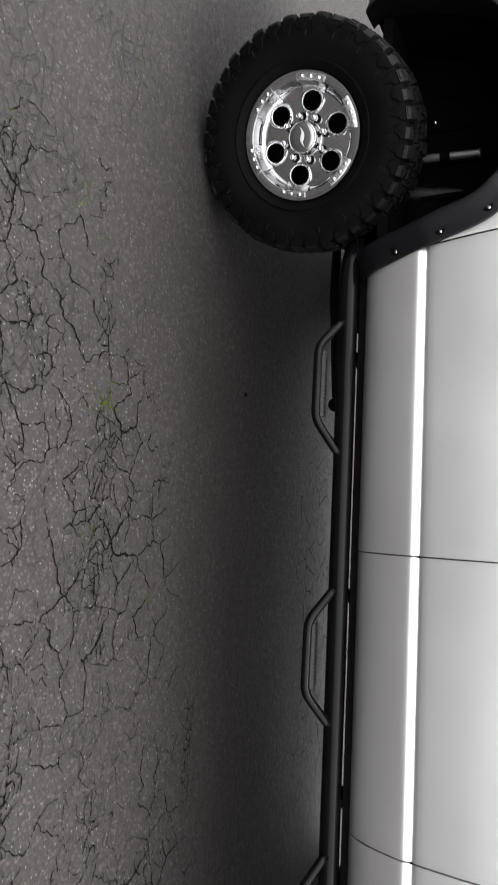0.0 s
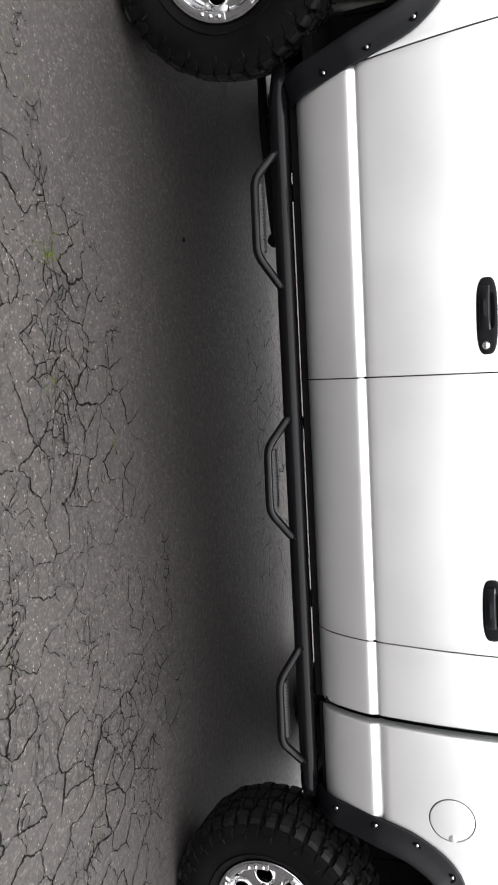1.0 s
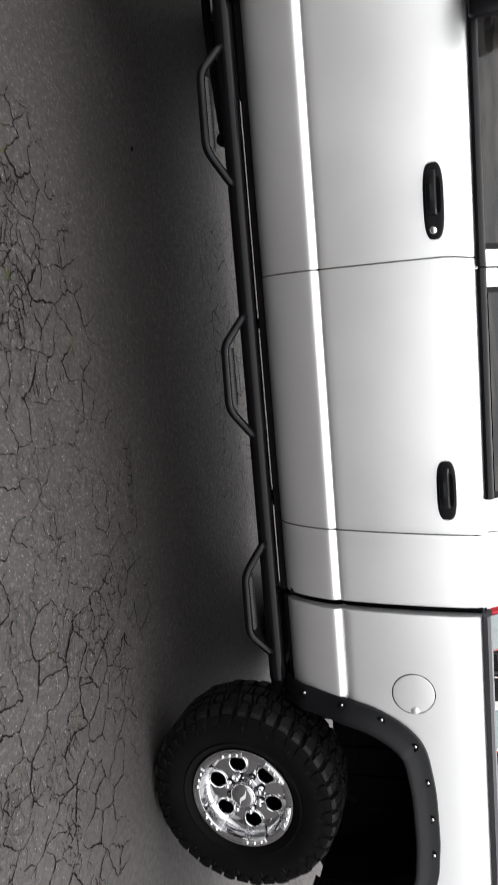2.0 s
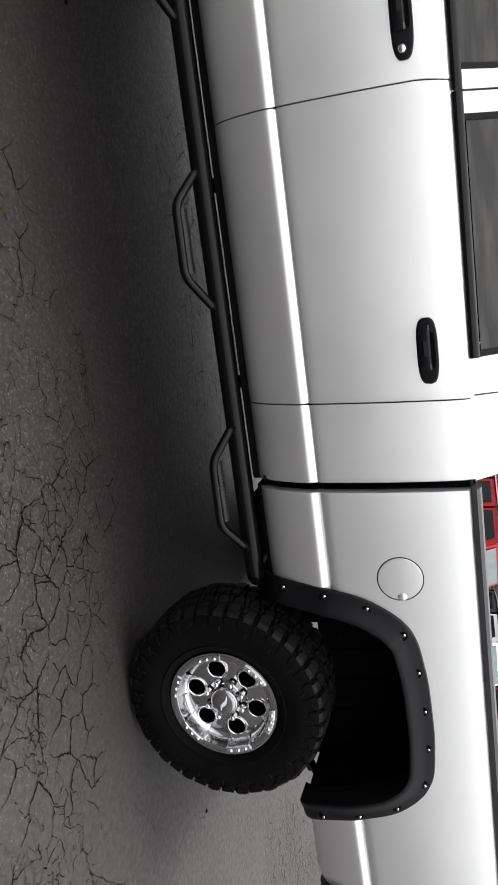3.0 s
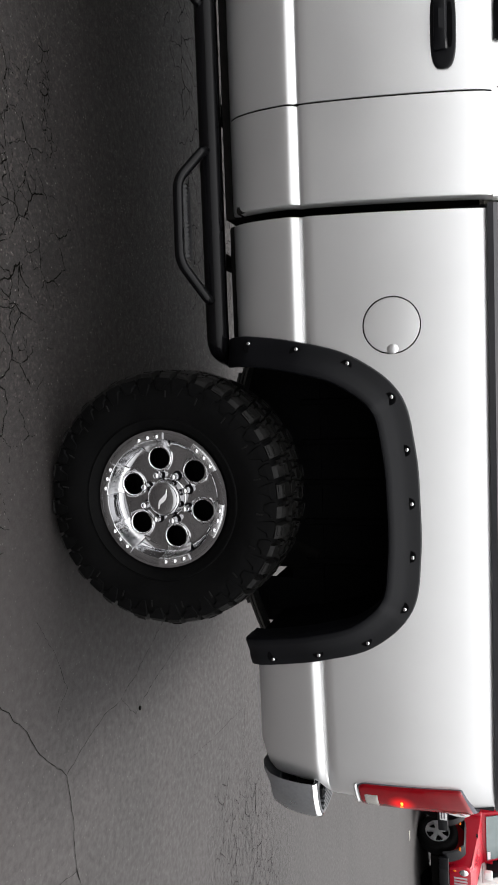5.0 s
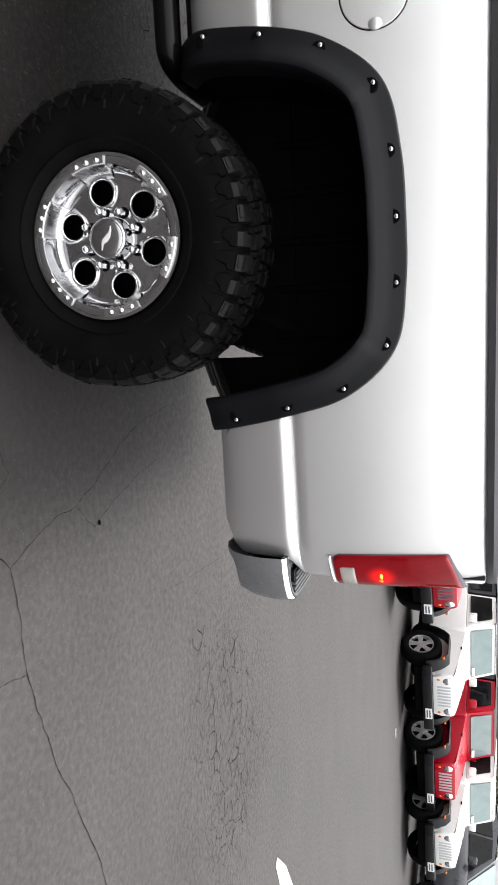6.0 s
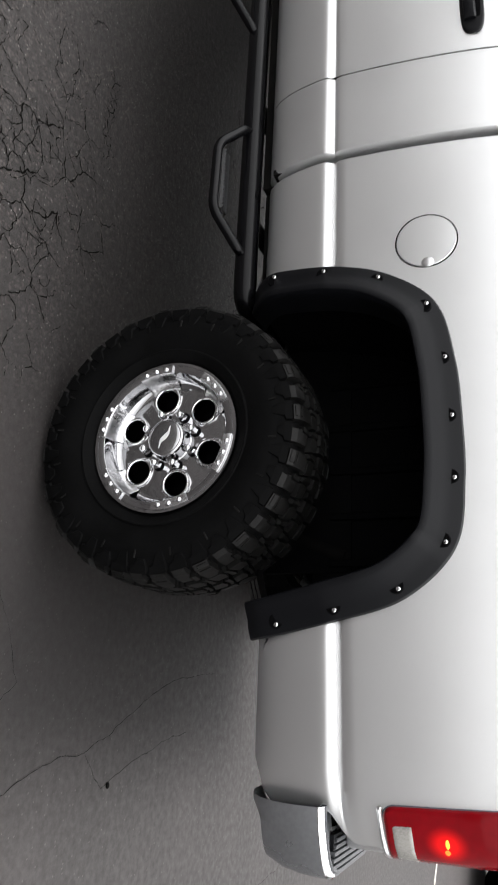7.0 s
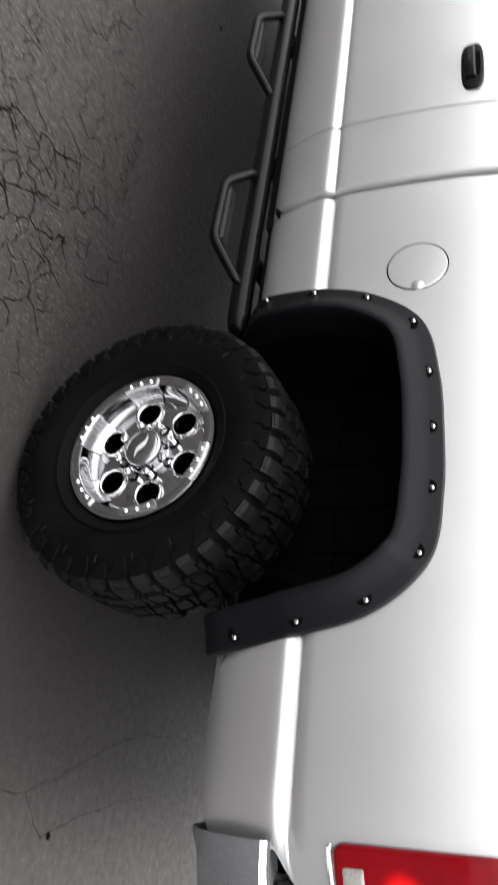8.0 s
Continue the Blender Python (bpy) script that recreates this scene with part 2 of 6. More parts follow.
GLOW = lamp_material("lit_bulb", (1.0, 0.16, 0.02), 1.3)


def light_the_lens():
    """The bulb behind the red lens lights it most where it is nearest; both lamps lie the same way off the middle plane."""
    n, l = LENS.node_tree.nodes, LENS.node_tree.links
    p = n["Principled BSDF"]
    co = n.new("ShaderNodeTexCoord")
    flat = n.new("ShaderNodeVectorMath")
    flat.operation = "MULTIPLY"
    flat.inputs[1].default_value = (1.15, 0, 1)
    l.new(co.outputs["Object"], flat.inputs[0])
    away = n.new("ShaderNodeVectorMath")
    away.operation = "DISTANCE"
    l.new(flat.outputs[0], away.inputs[0])
    away.inputs[1].default_value = (0.990 * 1.15, 0, 1.186)
    fall = n.new("ShaderNodeMapRange")
    fall.interpolation_type = "SMOOTHERSTEP"
    fall.inputs[1].default_value, fall.inputs[2].default_value = 0.056, 0.0
    fall.inputs[3].default_value, fall.inputs[4].default_value = 0.0, 0.85
    l.new(away.outputs["Value"], fall.inputs[0])
    p.inputs["Emission Color"].default_value = (1.0, 0.010, 0.006, 1)
    l.new(fall.outputs[0], p.inputs["Emission Strength"])


light_the_lens()
WARM = lamp_material("lit_filament", (1.0, 0.42, 0.04), 1.9)
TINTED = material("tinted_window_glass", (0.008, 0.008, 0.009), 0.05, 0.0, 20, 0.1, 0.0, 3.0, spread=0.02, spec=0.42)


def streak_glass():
    """Pale streaks along the tinted glass, painted in place of mirrored trees."""
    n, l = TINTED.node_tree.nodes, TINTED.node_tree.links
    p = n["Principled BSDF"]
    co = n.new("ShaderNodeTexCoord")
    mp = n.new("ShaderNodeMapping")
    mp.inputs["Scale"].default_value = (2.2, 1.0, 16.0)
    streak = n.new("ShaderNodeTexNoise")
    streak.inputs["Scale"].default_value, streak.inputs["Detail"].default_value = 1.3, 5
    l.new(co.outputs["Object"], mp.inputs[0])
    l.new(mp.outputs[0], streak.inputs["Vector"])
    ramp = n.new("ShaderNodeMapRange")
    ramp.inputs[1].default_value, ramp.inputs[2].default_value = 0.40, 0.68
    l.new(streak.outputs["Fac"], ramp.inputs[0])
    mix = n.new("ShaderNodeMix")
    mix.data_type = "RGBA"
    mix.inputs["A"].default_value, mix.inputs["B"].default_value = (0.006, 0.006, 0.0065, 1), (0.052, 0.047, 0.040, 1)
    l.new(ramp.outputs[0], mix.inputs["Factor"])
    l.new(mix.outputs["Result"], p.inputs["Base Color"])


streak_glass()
PALE_GLASS = material("windscreen_glass", (0.15, 0.20, 0.20), 0.06, 0.0, 1.5, 0.10, 0.0, 3.0, spec=0.7)
DARK_GLASS = material("dark_side_glass", (0.008, 0.008, 0.009), 0.06, 0.0, 8, 0.25, 0.0, 3.0, spec=0.22)
RED = material("red_car_paint", (0.34, 0.004, 0.016), 0.32, 0.0, 500, 0.06, 0.0, 2.0, coat=0.12, spec=0.3)
WHITE = material("white_car_paint", (0.74, 0.74, 0.73), 0.35, 0.0, 500, 0.04, 0.0, 2.0, coat=0.4)
CHARCOAL = material("charcoal_car_paint", (0.06, 0.062, 0.068), 0.32, 0.3, 500, 0.06, 0.0, 2.0, coat=0.4)
PALE_SILVER = material("pale_silver_paint", (0.45, 0.46, 0.48), 0.34, 0.4, 500, 0.05, 0.0, 2.0, coat=0.3)
CANVAS = material("black_canvas_top", (0.03, 0.03, 0.033), 0.8, 0.0, 200, 0.25, 0.001, 5.0)
AMBER = material("amber_marker_lens", (0.75, 0.16, 0.01), 0.2, 0.0, 80, 0.1, 0.0, 8.0, coat=0.3)
RIM = material("cast_alloy", (0.62, 0.62, 0.63), 0.35, 0.8, 60, 0.1, 0.0, 6.0)
PLATE = material("white_plate", (0.66, 0.66, 0.66), 0.5, 0.0, 60, 0.1, 0.0, 9.0)
INK = material("dark_ink", (0.08, 0.08, 0.10), 0.6)
PAINTLINE = material("worn_white_road_paint", (0.36, 0.345, 0.31), 0.75, 0.0, 70, 0.35, 0.0006, 9.0)
GREEN_POLE = material("green_painted_steel", (0.015, 0.11, 0.075), 0.45, 0.0, 60, 0.2, 0.0004, 5.0)
LEAF = material("shrub_leaf", (0.022, 0.030, 0.012), 0.6, 0.0, 6, 0.5, 0.0, 0.7, tint=(0.065, 0.062, 0.026))
BARK = material("bank_soil_and_litter", (0.017, 0.0145, 0.008), 0.9, 0.0, 9, 0.6, 0.02, 1.1)


def crack_material():
    """Black dirt in the cracks, here and there grown over with moss."""
    m = material("open_crack_filled_with_dirt", (0.0042, 0.0039, 0.0036), 0.95, 0.0, 60, 0.4, spec=0.05)
    n, l = m.node_tree.nodes, m.node_tree.links
    p = n["Principled BSDF"]
    co = n.new("ShaderNodeTexCoord")
    spot = n.new("ShaderNodeTexNoise")
    spot.inputs["Scale"].default_value, spot.inputs["Detail"].default_value = 4.2, 4
    l.new(co.outputs["Object"], spot.inputs["Vector"])
    pick = n.new("ShaderNodeMapRange")
    pick.inputs[1].default_value, pick.inputs[2].default_value = 0.655, 0.70
    l.new(spot.outputs["Fac"], pick.inputs[0])
    mix = n.new("ShaderNodeMix")
    mix.data_type = "RGBA"
    l.new(pick.outputs[0], mix.inputs["Factor"])
    l.new(p.inputs["Base Color"].links[0].from_socket, mix.inputs["A"])
    mix.inputs["B"].default_value = (0.040, 0.050, 0.010, 1)
    l.new(mix.outputs["Result"], p.inputs["Base Color"])
    return m


CRACK = crack_material()
SILT = material("pale_silt", (0.075, 0.068, 0.060), 0.9, 0.0, 90, 0.4)
ASPHALT = asphalt_material()


# ---- mesh helpers ----
def thing(name, label, category, group="", kind="", at=None):
    ob = new(name)
    if at is not None:
        ob.matrix_world = at
    return tagged(ob, label, category, group, kind)


def finish(bm, name, mat, angle=38):
    bmesh.ops.recalc_face_normals(bm, faces=bm.faces)
    me = bpy.data.meshes.new(name)
    bm.to_mesh(me)
    bm.free()
    me.polygons.foreach_set("use_smooth", [True] * len(me.polygons))
    me.set_sharp_from_angle(angle=radians(angle))
    for one in mat if isinstance(mat, (list, tuple)) else (mat,):
        me.materials.append(one)
    return me


def part(name, bm, mat, parent, label="", angle=38):
    """Links a bmesh as one mesh object under a thing or under a part."""
    ob = new(name, finish(bm, name, mat, angle))
    ob.parent = parent
    return tagged(ob, label)


def grid_into(bm, rows, closed_u=False, closed_v=False):
    """Quads between rows of points."""
    made = [[bm.verts.new(p) for p in row] for row in rows]
    nr, nc = len(made), len(made[0])
    for i in range(nr if closed_v else nr - 1):
        for j in range(nc if closed_u else nc - 1):
            quad = [made[i][j], made[i][(j + 1) % nc], made[(i + 1) % nr][(j + 1) % nc], made[(i + 1) % nr][j]]
            try:
                bm.faces.new(quad)
            except ValueError:
                pass
    return made


def box_into(bm, lo, hi, bevel=0.0, segments=2, turn=None):
    c = (Vector(lo) + Vector(hi)) / 2
    s = Vector(hi) - Vector(lo)
    m = Matrix.Translation(c) @ (turn or Matrix.Identity(4)) @ Matrix.Diagonal((*s, 1))
    vs = bmesh.ops.create_cube(bm, size=1.0, matrix=m)["verts"]
    if bevel:
        edges = list({e for v in vs for e in v.link_edges})
        bmesh.ops.bevel(bm, geom=edges, offset=bevel, segments=segments, affect="EDGES", profile=0.5)
    return vs


def ring_of(centre, axis, up, radius, seg):
    side = axis.cross(up).normalized()
    return [centre + radius * (math.cos(a) * up + math.sin(a) * side) for a in (2 * math.pi * k / seg for k in range(seg))]


def tube_into(bm, points, radius, seg=14, caps=True):
    pts = [Vector(p) for p in points]
    up = None
    rows = []
    for i, c in enumerate(pts):
        a, b = pts[max(0, i - 1)], pts[min(len(pts) - 1, i + 1)]
        axis = (b - a).normalized()
        if up is None:
            up = Vector((0, 0, 1)) if abs(axis.z) < 0.9 else Vector((1, 0, 0))
        up = (up - axis * up.dot(axis)).normalized()
        r = radius[i] if isinstance(radius, (list, tuple)) else radius
        rows.append(ring_of(c, axis, up, r, seg))
    made = grid_into(bm, rows, closed_u=True)
    if caps:
        bm.faces.new(made[0])
        bm.faces.new(list(reversed(made[-1])))


def rounded(points, r=0.05, steps=6):
    """A polyline with its corners rounded."""
    pts = [Vector(p) for p in points]
    out = [pts[0]]
    for a, b, c in zip(pts, pts[1:], pts[2:]):
        d = min(r, (a - b).length * 0.45, (c - b).length * 0.45)
        p, q = b + (a - b).normalized() * d, b + (c - b).normalized() * d
        out += [(1 - t) ** 2 * p + 2 * t * (1 - t) * b + t * t * q for t in (k / steps for k in range(steps + 1))]
    return out + [pts[-1]]


def spin_into(bm, profile, seg=72):
    """A profile of (radius, y) turned about the y axis."""
    rows = [[Vector((r * math.cos(a), y, r * math.sin(a))) for a in (2 * math.pi * k / seg for k in range(seg))] for r, y in profile]
    return grid_into(bm, rows, closed_u=True)


def prism_into(bm, outline, lo, hi, axis=0, bevel=0.0):
    """An outline in the two other axes, drawn out along one axis."""
    def at(u, v, w):
        return {0: (w, u, v), 1: (u, w, v), 2: (u, v, w)}[axis]
    a = [bm.verts.new(at(u, v, lo)) for u, v in outline]
    b = [bm.verts.new(at(u, v, hi)) for u, v in outline]
    fs = [bm.faces.new(a), bm.faces.new(list(reversed(b)))]
    for i in range(len(a)):
        j = (i + 1) % len(a)
        fs.append(bm.faces.new([a[j], a[i], b[i], b[j]]))
    if bevel:
        bmesh.ops.bevel(bm, geom=list({e for f in fs for e in f.edges}), offset=bevel, segments=2, affect="EDGES", profile=0.5)


def curve_through(points, steps=8, closed=False):
    """A smooth line through the points."""
    pts = [Vector(p) for p in points]
    out = []
    for i in range(len(pts) - 1):
        p0, p1, p2, p3 = pts[max(i - 1, 0)], pts[i], pts[i + 1], pts[min(i + 2, len(pts) - 1)]
        for k in range(steps):
            t = k / steps
            out.append(0.5 * (2 * p1 + (p2 - p0) * t + (2 * p0 - 5 * p1 + 4 * p2 - p3) * t * t + (3 * p1 - p0 - 3 * p2 + p3) * t ** 3))
    return out + [pts[-1]]


# ---- ground ----
def ground():
    bm = bmesh.new()
    xs = [-300, -60, -12] + [-6 + 1.0 * k for k in range(13)] + [14, 30, 60, 300]
    ys = [-300, -60, -12] + [-4 + 1.0 * k for k in range(9)] + [7, 10, 13, 16, 19, 22, 40, 80, 300]
    grid_into(bm, [[(x, y, 0.0) for x in xs] for y in ys])
    ob = new("ground", finish(bm, "ground", ASPHALT))
    return tagged(ob, "grey worn asphalt lot with a net of cracks", "asphalt", kind="structure")


GROUND = ground()


def crack_line(points, width, seed):
    """An open crack: a thin ragged strip of dirt that wanders along the asphalt."""
    rnd = random.Random(seed)
    way = [Vector((x, y, 0)) for x, y in points]
    fine = []
    for a, b in zip(way, way[1:]):
        n = max(2, int((b - a).length / 0.018))
        side = Vector((-(b - a).y, (b - a).x, 0)).normalized()
        drift = 0
        for k in range(n):
            drift = drift * 0.86 + rnd.uniform(-1, 1) * 0.006
            fine.append(a.lerp(b, k / n) + side * drift * math.sin(math.pi * min(1, k / n + 0.05)))
    fine.append(way[-1])
    bm = bmesh.new()
    rows = []
    for i, p in enumerate(fine):
        a, b = fine[max(0, i - 1)], fine[min(len(fine) - 1, i + 1)]
        side = Vector((-(b - a).y, (b - a).x, 0)).normalized()
        w = width * rnd.uniform(0.35, 1.1) * (0.35 if i in (0, len(fine) - 1) else 1)
        rows.append([p - side * w / 2 + Vector((0, 0, 0.0025)), p + side * w / 2 + Vector((0, 0, 0.0025))])
    grid_into(bm, rows)
    ob = part("crack", bm, CRACK, GROUND)
    return ob


def cell_edges(x0, x1, y0, y1, d, seed, stretch=1.0):
    """The edges between irregular cells about d across, as pairs of points."""
    rnd = random.Random(seed)
    nx, ny = int((x1 - x0) / (d * stretch)) + 1, int((y1 - y0) / d) + 1
    site = {(i, j): ((i + 0.5 * (j % 2) + rnd.uniform(-0.48, 0.48)), j + rnd.uniform(-0.48, 0.48)) for i in range(nx) for j in range(ny)}
    out = []
    for (i, j), (px, py) in site.items():
        poly = [(px - 2, py - 2, None), (px + 2, py - 2, None), (px + 2, py + 2, None), (px - 2, py + 2, None)]
        for di in (-2, -1, 0, 1, 2):
            for dj in (-2, -1, 0, 1, 2):
                other = site.get((i + di, j + dj))
                if other is None or (di == 0 and dj == 0):
                    continue
                ax, ay = other[0] - px, other[1] - py
                c = (ax * (other[0] + px) + ay * (other[1] + py)) / 2
                side = [ax * q[0] + ay * q[1] - c for q in poly]
                if max(side) <= 0:
                    continue
                kept = []
                for k, q in enumerate(poly):
                    r = poly[(k + 1) % len(poly)]
                    a, b = side[k], side[(k + 1) % len(poly)]
                    if a <= 0:
                        kept.append(q)
                    if (a <= 0) != (b <= 0):
                        f = a / (a - b)
                        tag = (i + di, j + dj) if a <= 0 else q[2]
                        kept.append((q[0] + (r[0] - q[0]) * f, q[1] + (r[1] - q[1]) * f, tag))
                poly = kept
                if len(poly) < 3:
                    break
        for k, q in enumerate(poly):
            if q[2] is not None and q[2] > (i, j):
                r = poly[(k + 1) % len(poly)]
                out.append(tuple(Vector((x0 + v[0] * d * stretch, y0 + v[1] * d, 0)) for v in (q, r)))
    return out


def crack_net(name, edges, width, strength, seed, label, mat=None):
    """Open ragged cracks along the edges; strength(x, y) from 0 to 1 opens or closes them."""
    rnd = random.Random(seed)
    verts, faces, crumbs = [], [], []
    for a, b in edges:
        run = (b - a).length
        mid = (a + b) / 2
        if strength(mid.x, mid.y) <= 0.02:
            continue
        bold = rnd.choice((0.0, 0.5, 0.7, 0.8, 0.9, 1.0, 1.2))
        n = max(2, int(run / 0.007))
        side = Vector((-(b - a).y, (b - a).x, 0)).normalized() if run > 1e-5 else Vector((0, 1, 0))
        last = False
        for k in range(n + 1):
            p = a.lerp(b, k / n)
            wander = noise.noise_vector(p * 11 + Vector((seed, 0, 0))) * 0.022 + noise.noise_vector(p * 42) * 0.010 + noise.noise_vector(p * 120) * 0.0045
            q = p + Vector((wander.x, wander.y, 0))
            open_here = strength(p.x, p.y) * max(0.34, 0.72 + 1.0 * noise.noise(p * 7 + Vector((0, seed, 3))) + 0.5 * noise.noise(p * 34 + Vector((seed, 0, 8))))
            w = width * bold * min(1.3, open_here) * rnd.uniform(0.30, 1.35)
            if w < 0.0011:
                last = False
                continue
            s0, s1 = rnd.uniform(0.35, 0.65), 0.0
            verts += [(q.x - side.x * w * s0, q.y - side.y * w * s0, 0.0022), (q.x + side.x * w * (1 - s0), q.y + side.y * w * (1 - s0), 0.0022)]
            if last:
                m = len(verts)
                faces.append((m - 4, m - 3, m - 1, m - 2))
            last = True
            if rnd.random() < 0.34:
                # a broken crumb's hole beside the crack
                c = q + side * rnd.gauss(0, 1) * 0.008
                turn, size = rnd.uniform(0, 6.3), rnd.uniform(0.0010, 0.0030) * min(1, open_here)
                crumbs.append([(c.x + size * rnd.uniform(0.6, 1.3) * math.cos(turn + g), c.y + size * rnd.uniform(0.6, 1.3) * math.sin(turn + g), 0.0026) for g in (0, 1.6, 3.1, 4.7)])
    for four in crumbs:
        m = len(verts)
        verts += four
        faces.append((m, m + 1, m + 2, m + 3))
    me = bpy.data.meshes.new(name)
    me.from_pydata(verts, [], faces)
    me.materials.append(mat or CRACK)
    ob = new(name, me)
    ob.parent = GROUND
    return tagged(ob, label, kind="stuff")


def smooth_step(a, b, v):
    u = max(0.0, min(1.0, (v - a) / (b - a)))
    return u * u * (3 - 2 * u)


WORN_EDGE = [(-4.2, -1.2), (-3.6, -0.85), (-3.2, -0.62), (-2.87, -0.40), (-2.5, -0.10), (-1.9, -0.02), (-1.2, 0.10), (-0.8, 0.12), (-0.4, -0.04), (0.0, -0.22), (0.7, -0.42), (1.2, -1.0)]


def worn_edge(x):
    for (xa, ya), (xb, yb) in zip(WORN_EDGE, WORN_EDGE[1:]):
        if x <= xb:
            return ya + (yb - ya) * max(0.0, (x - xa) / (xb - xa))
    return -3.0


def worn_lane(x, y):
    """How broken the asphalt is beside the truck."""
    edge = worn_edge(x) + 0.16 * noise.noise(Vector((x * 3, y * 3, 1)))
    m = smooth_step(edge + 0.06, edge - 0.16, y) * smooth_step(-3.75, -3.25, x + 0.3 * noise.noise(Vector((x, y, 9))))
    return m * (0.55 + 0.45 * smooth_step(-0.35, 0.25, noise.noise(Vector((x * 1.1, y * 1.6, 4)))))


BANDS = [([(-3.50, -0.68), (-3.11, -0.64), (-2.70, -0.61), (-2.33, -0.58), (-1.94, -0.585), (-1.62, -0.49), (-1.35, -0.545), (-1.0, -0.51), (-0.4, -0.66), (0.4, -0.75)], 0.075),
         [(-2.90, -0.43), (-2.60, -0.20), (-2.37, -0.27), (-2.05, -0.29), (-1.86, -0.44)], [(-3.40, -1.12), (-2.82, -1.06), (-2.39, -1.01), (-1.90, -0.90), (-1.2, -0.97), (-0.4, -1.02)],
         [(-1.62, 0.06), (-1.29, 0.09), (-1.02, 0.02)]]
BANDS = [band if isinstance(band, tuple) else (band, 0.055) for band in BANDS]


def crushed_band(x, y):
    """Bands along the lane where the asphalt has crumbled into small pieces."""
    m = 0.0
    for line, half in BANDS:
        for (xa, ya), (xb, yb) in zip(line, line[1:]):
            if xa <= x <= xb:
                off = abs(y - ya - (yb - ya) * (x - xa) / (xb - xa) - 0.04 * noise.noise(Vector((x * 4, 0, 7))))
                m = max(m, smooth_step(half, half * 0.3, off))
    return m * smooth_step(-0.30, 0.10, noise.noise(Vector((x * 3.1, y * 5, 2))))


def broken_up(x, y):
    return worn_lane(x, y) * smooth_step(-0.10, 0.22, noise.noise(Vector((x * 1.7, y * 2.6, 14)))) * 0.9


def far_lane(x, y):
    return 0.8 * smooth_step(1.0, 1.35, y + 0.15 * noise.noise(Vector((x * 2, y * 2, 5)))) * smooth_step(2.6, 2.3, y) * smooth_step(-2.9, -2.5, x) * smooth_step(-0.6, -1.0, x)


def rear_patch(x, y):
    u, v = (x - 2.75) / 1.15, (y - 1.85 - 0.22 * (x - 2.75)) / 0.62
    r = math.sqrt(u * u + v * v) + 0.4 * noise.noise(Vector((x * 2, y * 2, 3)))
    return smooth_step(1.05, 0.45, r)


crack_net("crack_net", cell_edges(-4.0, 1.2, -2.3, 0.2, 0.116, 5, 1.05), 0.0076, worn_lane, 1, "open black cracks in a ragged net")
crack_net("crack_net", cell_edges(-3.9, 1.1, -1.9, 0.1, 0.062, 15, 1.2), 0.0050, broken_up, 12, "thin cracks between the open ones")
crack_net("crack_net", cell_edges(-3.7, 0.9, -1.25, 0.2, 0.030, 6, 1.5), 0.0042, crushed_band, 2, "crumbled asphalt in narrow bands")
def pale_veins(x, y):
    wob = 0.12 * noise.noise(Vector((x * 1.5, 0, 17)))
    return 0.8 * smooth_step(0.24, 0.08, abs(y - 0.06 - wob)) * smooth_step(-3.0, -2.6, x) * smooth_step(-0.5, -1.0, x) * smooth_step(-0.1, 0.25, noise.noise(Vector((x * 2.3, y * 4, 21))))


crack_net("crack_net", cell_edges(-3.1, -0.4, -0.35, 0.5, 0.085, 18, 1.6), 0.0038, pale_veins, 13, "thin pale veins of silt in closed cracks", SILT)
crack_net("crack_net", cell_edges(-3.0, -0.5, 0.95, 2.7, 0.105, 7, 1.2), 0.0085, far_lane, 3, "fine cracks on the far side of the truck")
crack_net("crack_net", cell_edges(1.3, 4.3, 0.8, 2.9, 0.10, 8, 1.1), 0.0055, rear_patch, 4, "patch of fine cracks behind the truck")


# ---- the truck's side as a surface ----
PROFILE = [(0.668, 0.135), (0.672, 0.108), (0.684, 0.084), (0.71, 0.060), (0.75, 0.0385), (0.80, 0.0215), (0.85, 0.0095), (0.868, 0.0060), (0.880, 0.0042), (0.889, 0.0036), (0.896, 0.0042), (0.903, 0.0069), (0.910, 0.0102), (0.9155, 0.0125), (0.9185, 0.0132), (0.9215, 0.0128), (0.9255, 0.0088), (0.929, 0.0076), (0.94, 0.0066), (0.965, 0.0058), (1.00, 0.0052),
           (1.05, 0.0049), (1.10, 0.0054), (1.15, 0.0068), (1.20, 0.0090), (1.25, 0.0120), (1.30, 0.0158), (1.345, 0.0200), (1.385, 0.0247), (1.42, 0.0300),
           (1.45, 0.0360), (1.470, 0.0415), (1.478, 0.045), (1.49, 0.053), (1.502, 0.062)]
MID = 1.0  # the truck's middle plane


def side_y(z):
    if z <= PROFILE[0][0]:
        return PROFILE[0][1]
    for (z0, y0), (z1, y1) in zip(PROFILE, PROFILE[1:]):
        if z <= z1:
            return y0 + (y1 - y0) * (z - z0) / (z1 - z0)
    return PROFILE[-1][1]


def tail_turn(x):
    """How far the bed's corner turns in towards the tailgate."""
    if x < 0.84:
        return 0.0
    d = min((x - 0.84) / 0.19, 0.999)
    return 0.17 * (1 - math.sqrt(1 - d * d))


def rise(x):
    """The crease climbs a little along the bed."""
    return 0.022 * max(0.0, x + 0.5)


def lifted(x, z):
    """The height on the bed of a line that starts at height z; the climb fades towards the rail."""
    return z + rise(x) * max(0.0, min(1.0, (1.42 - z) / 0.40))


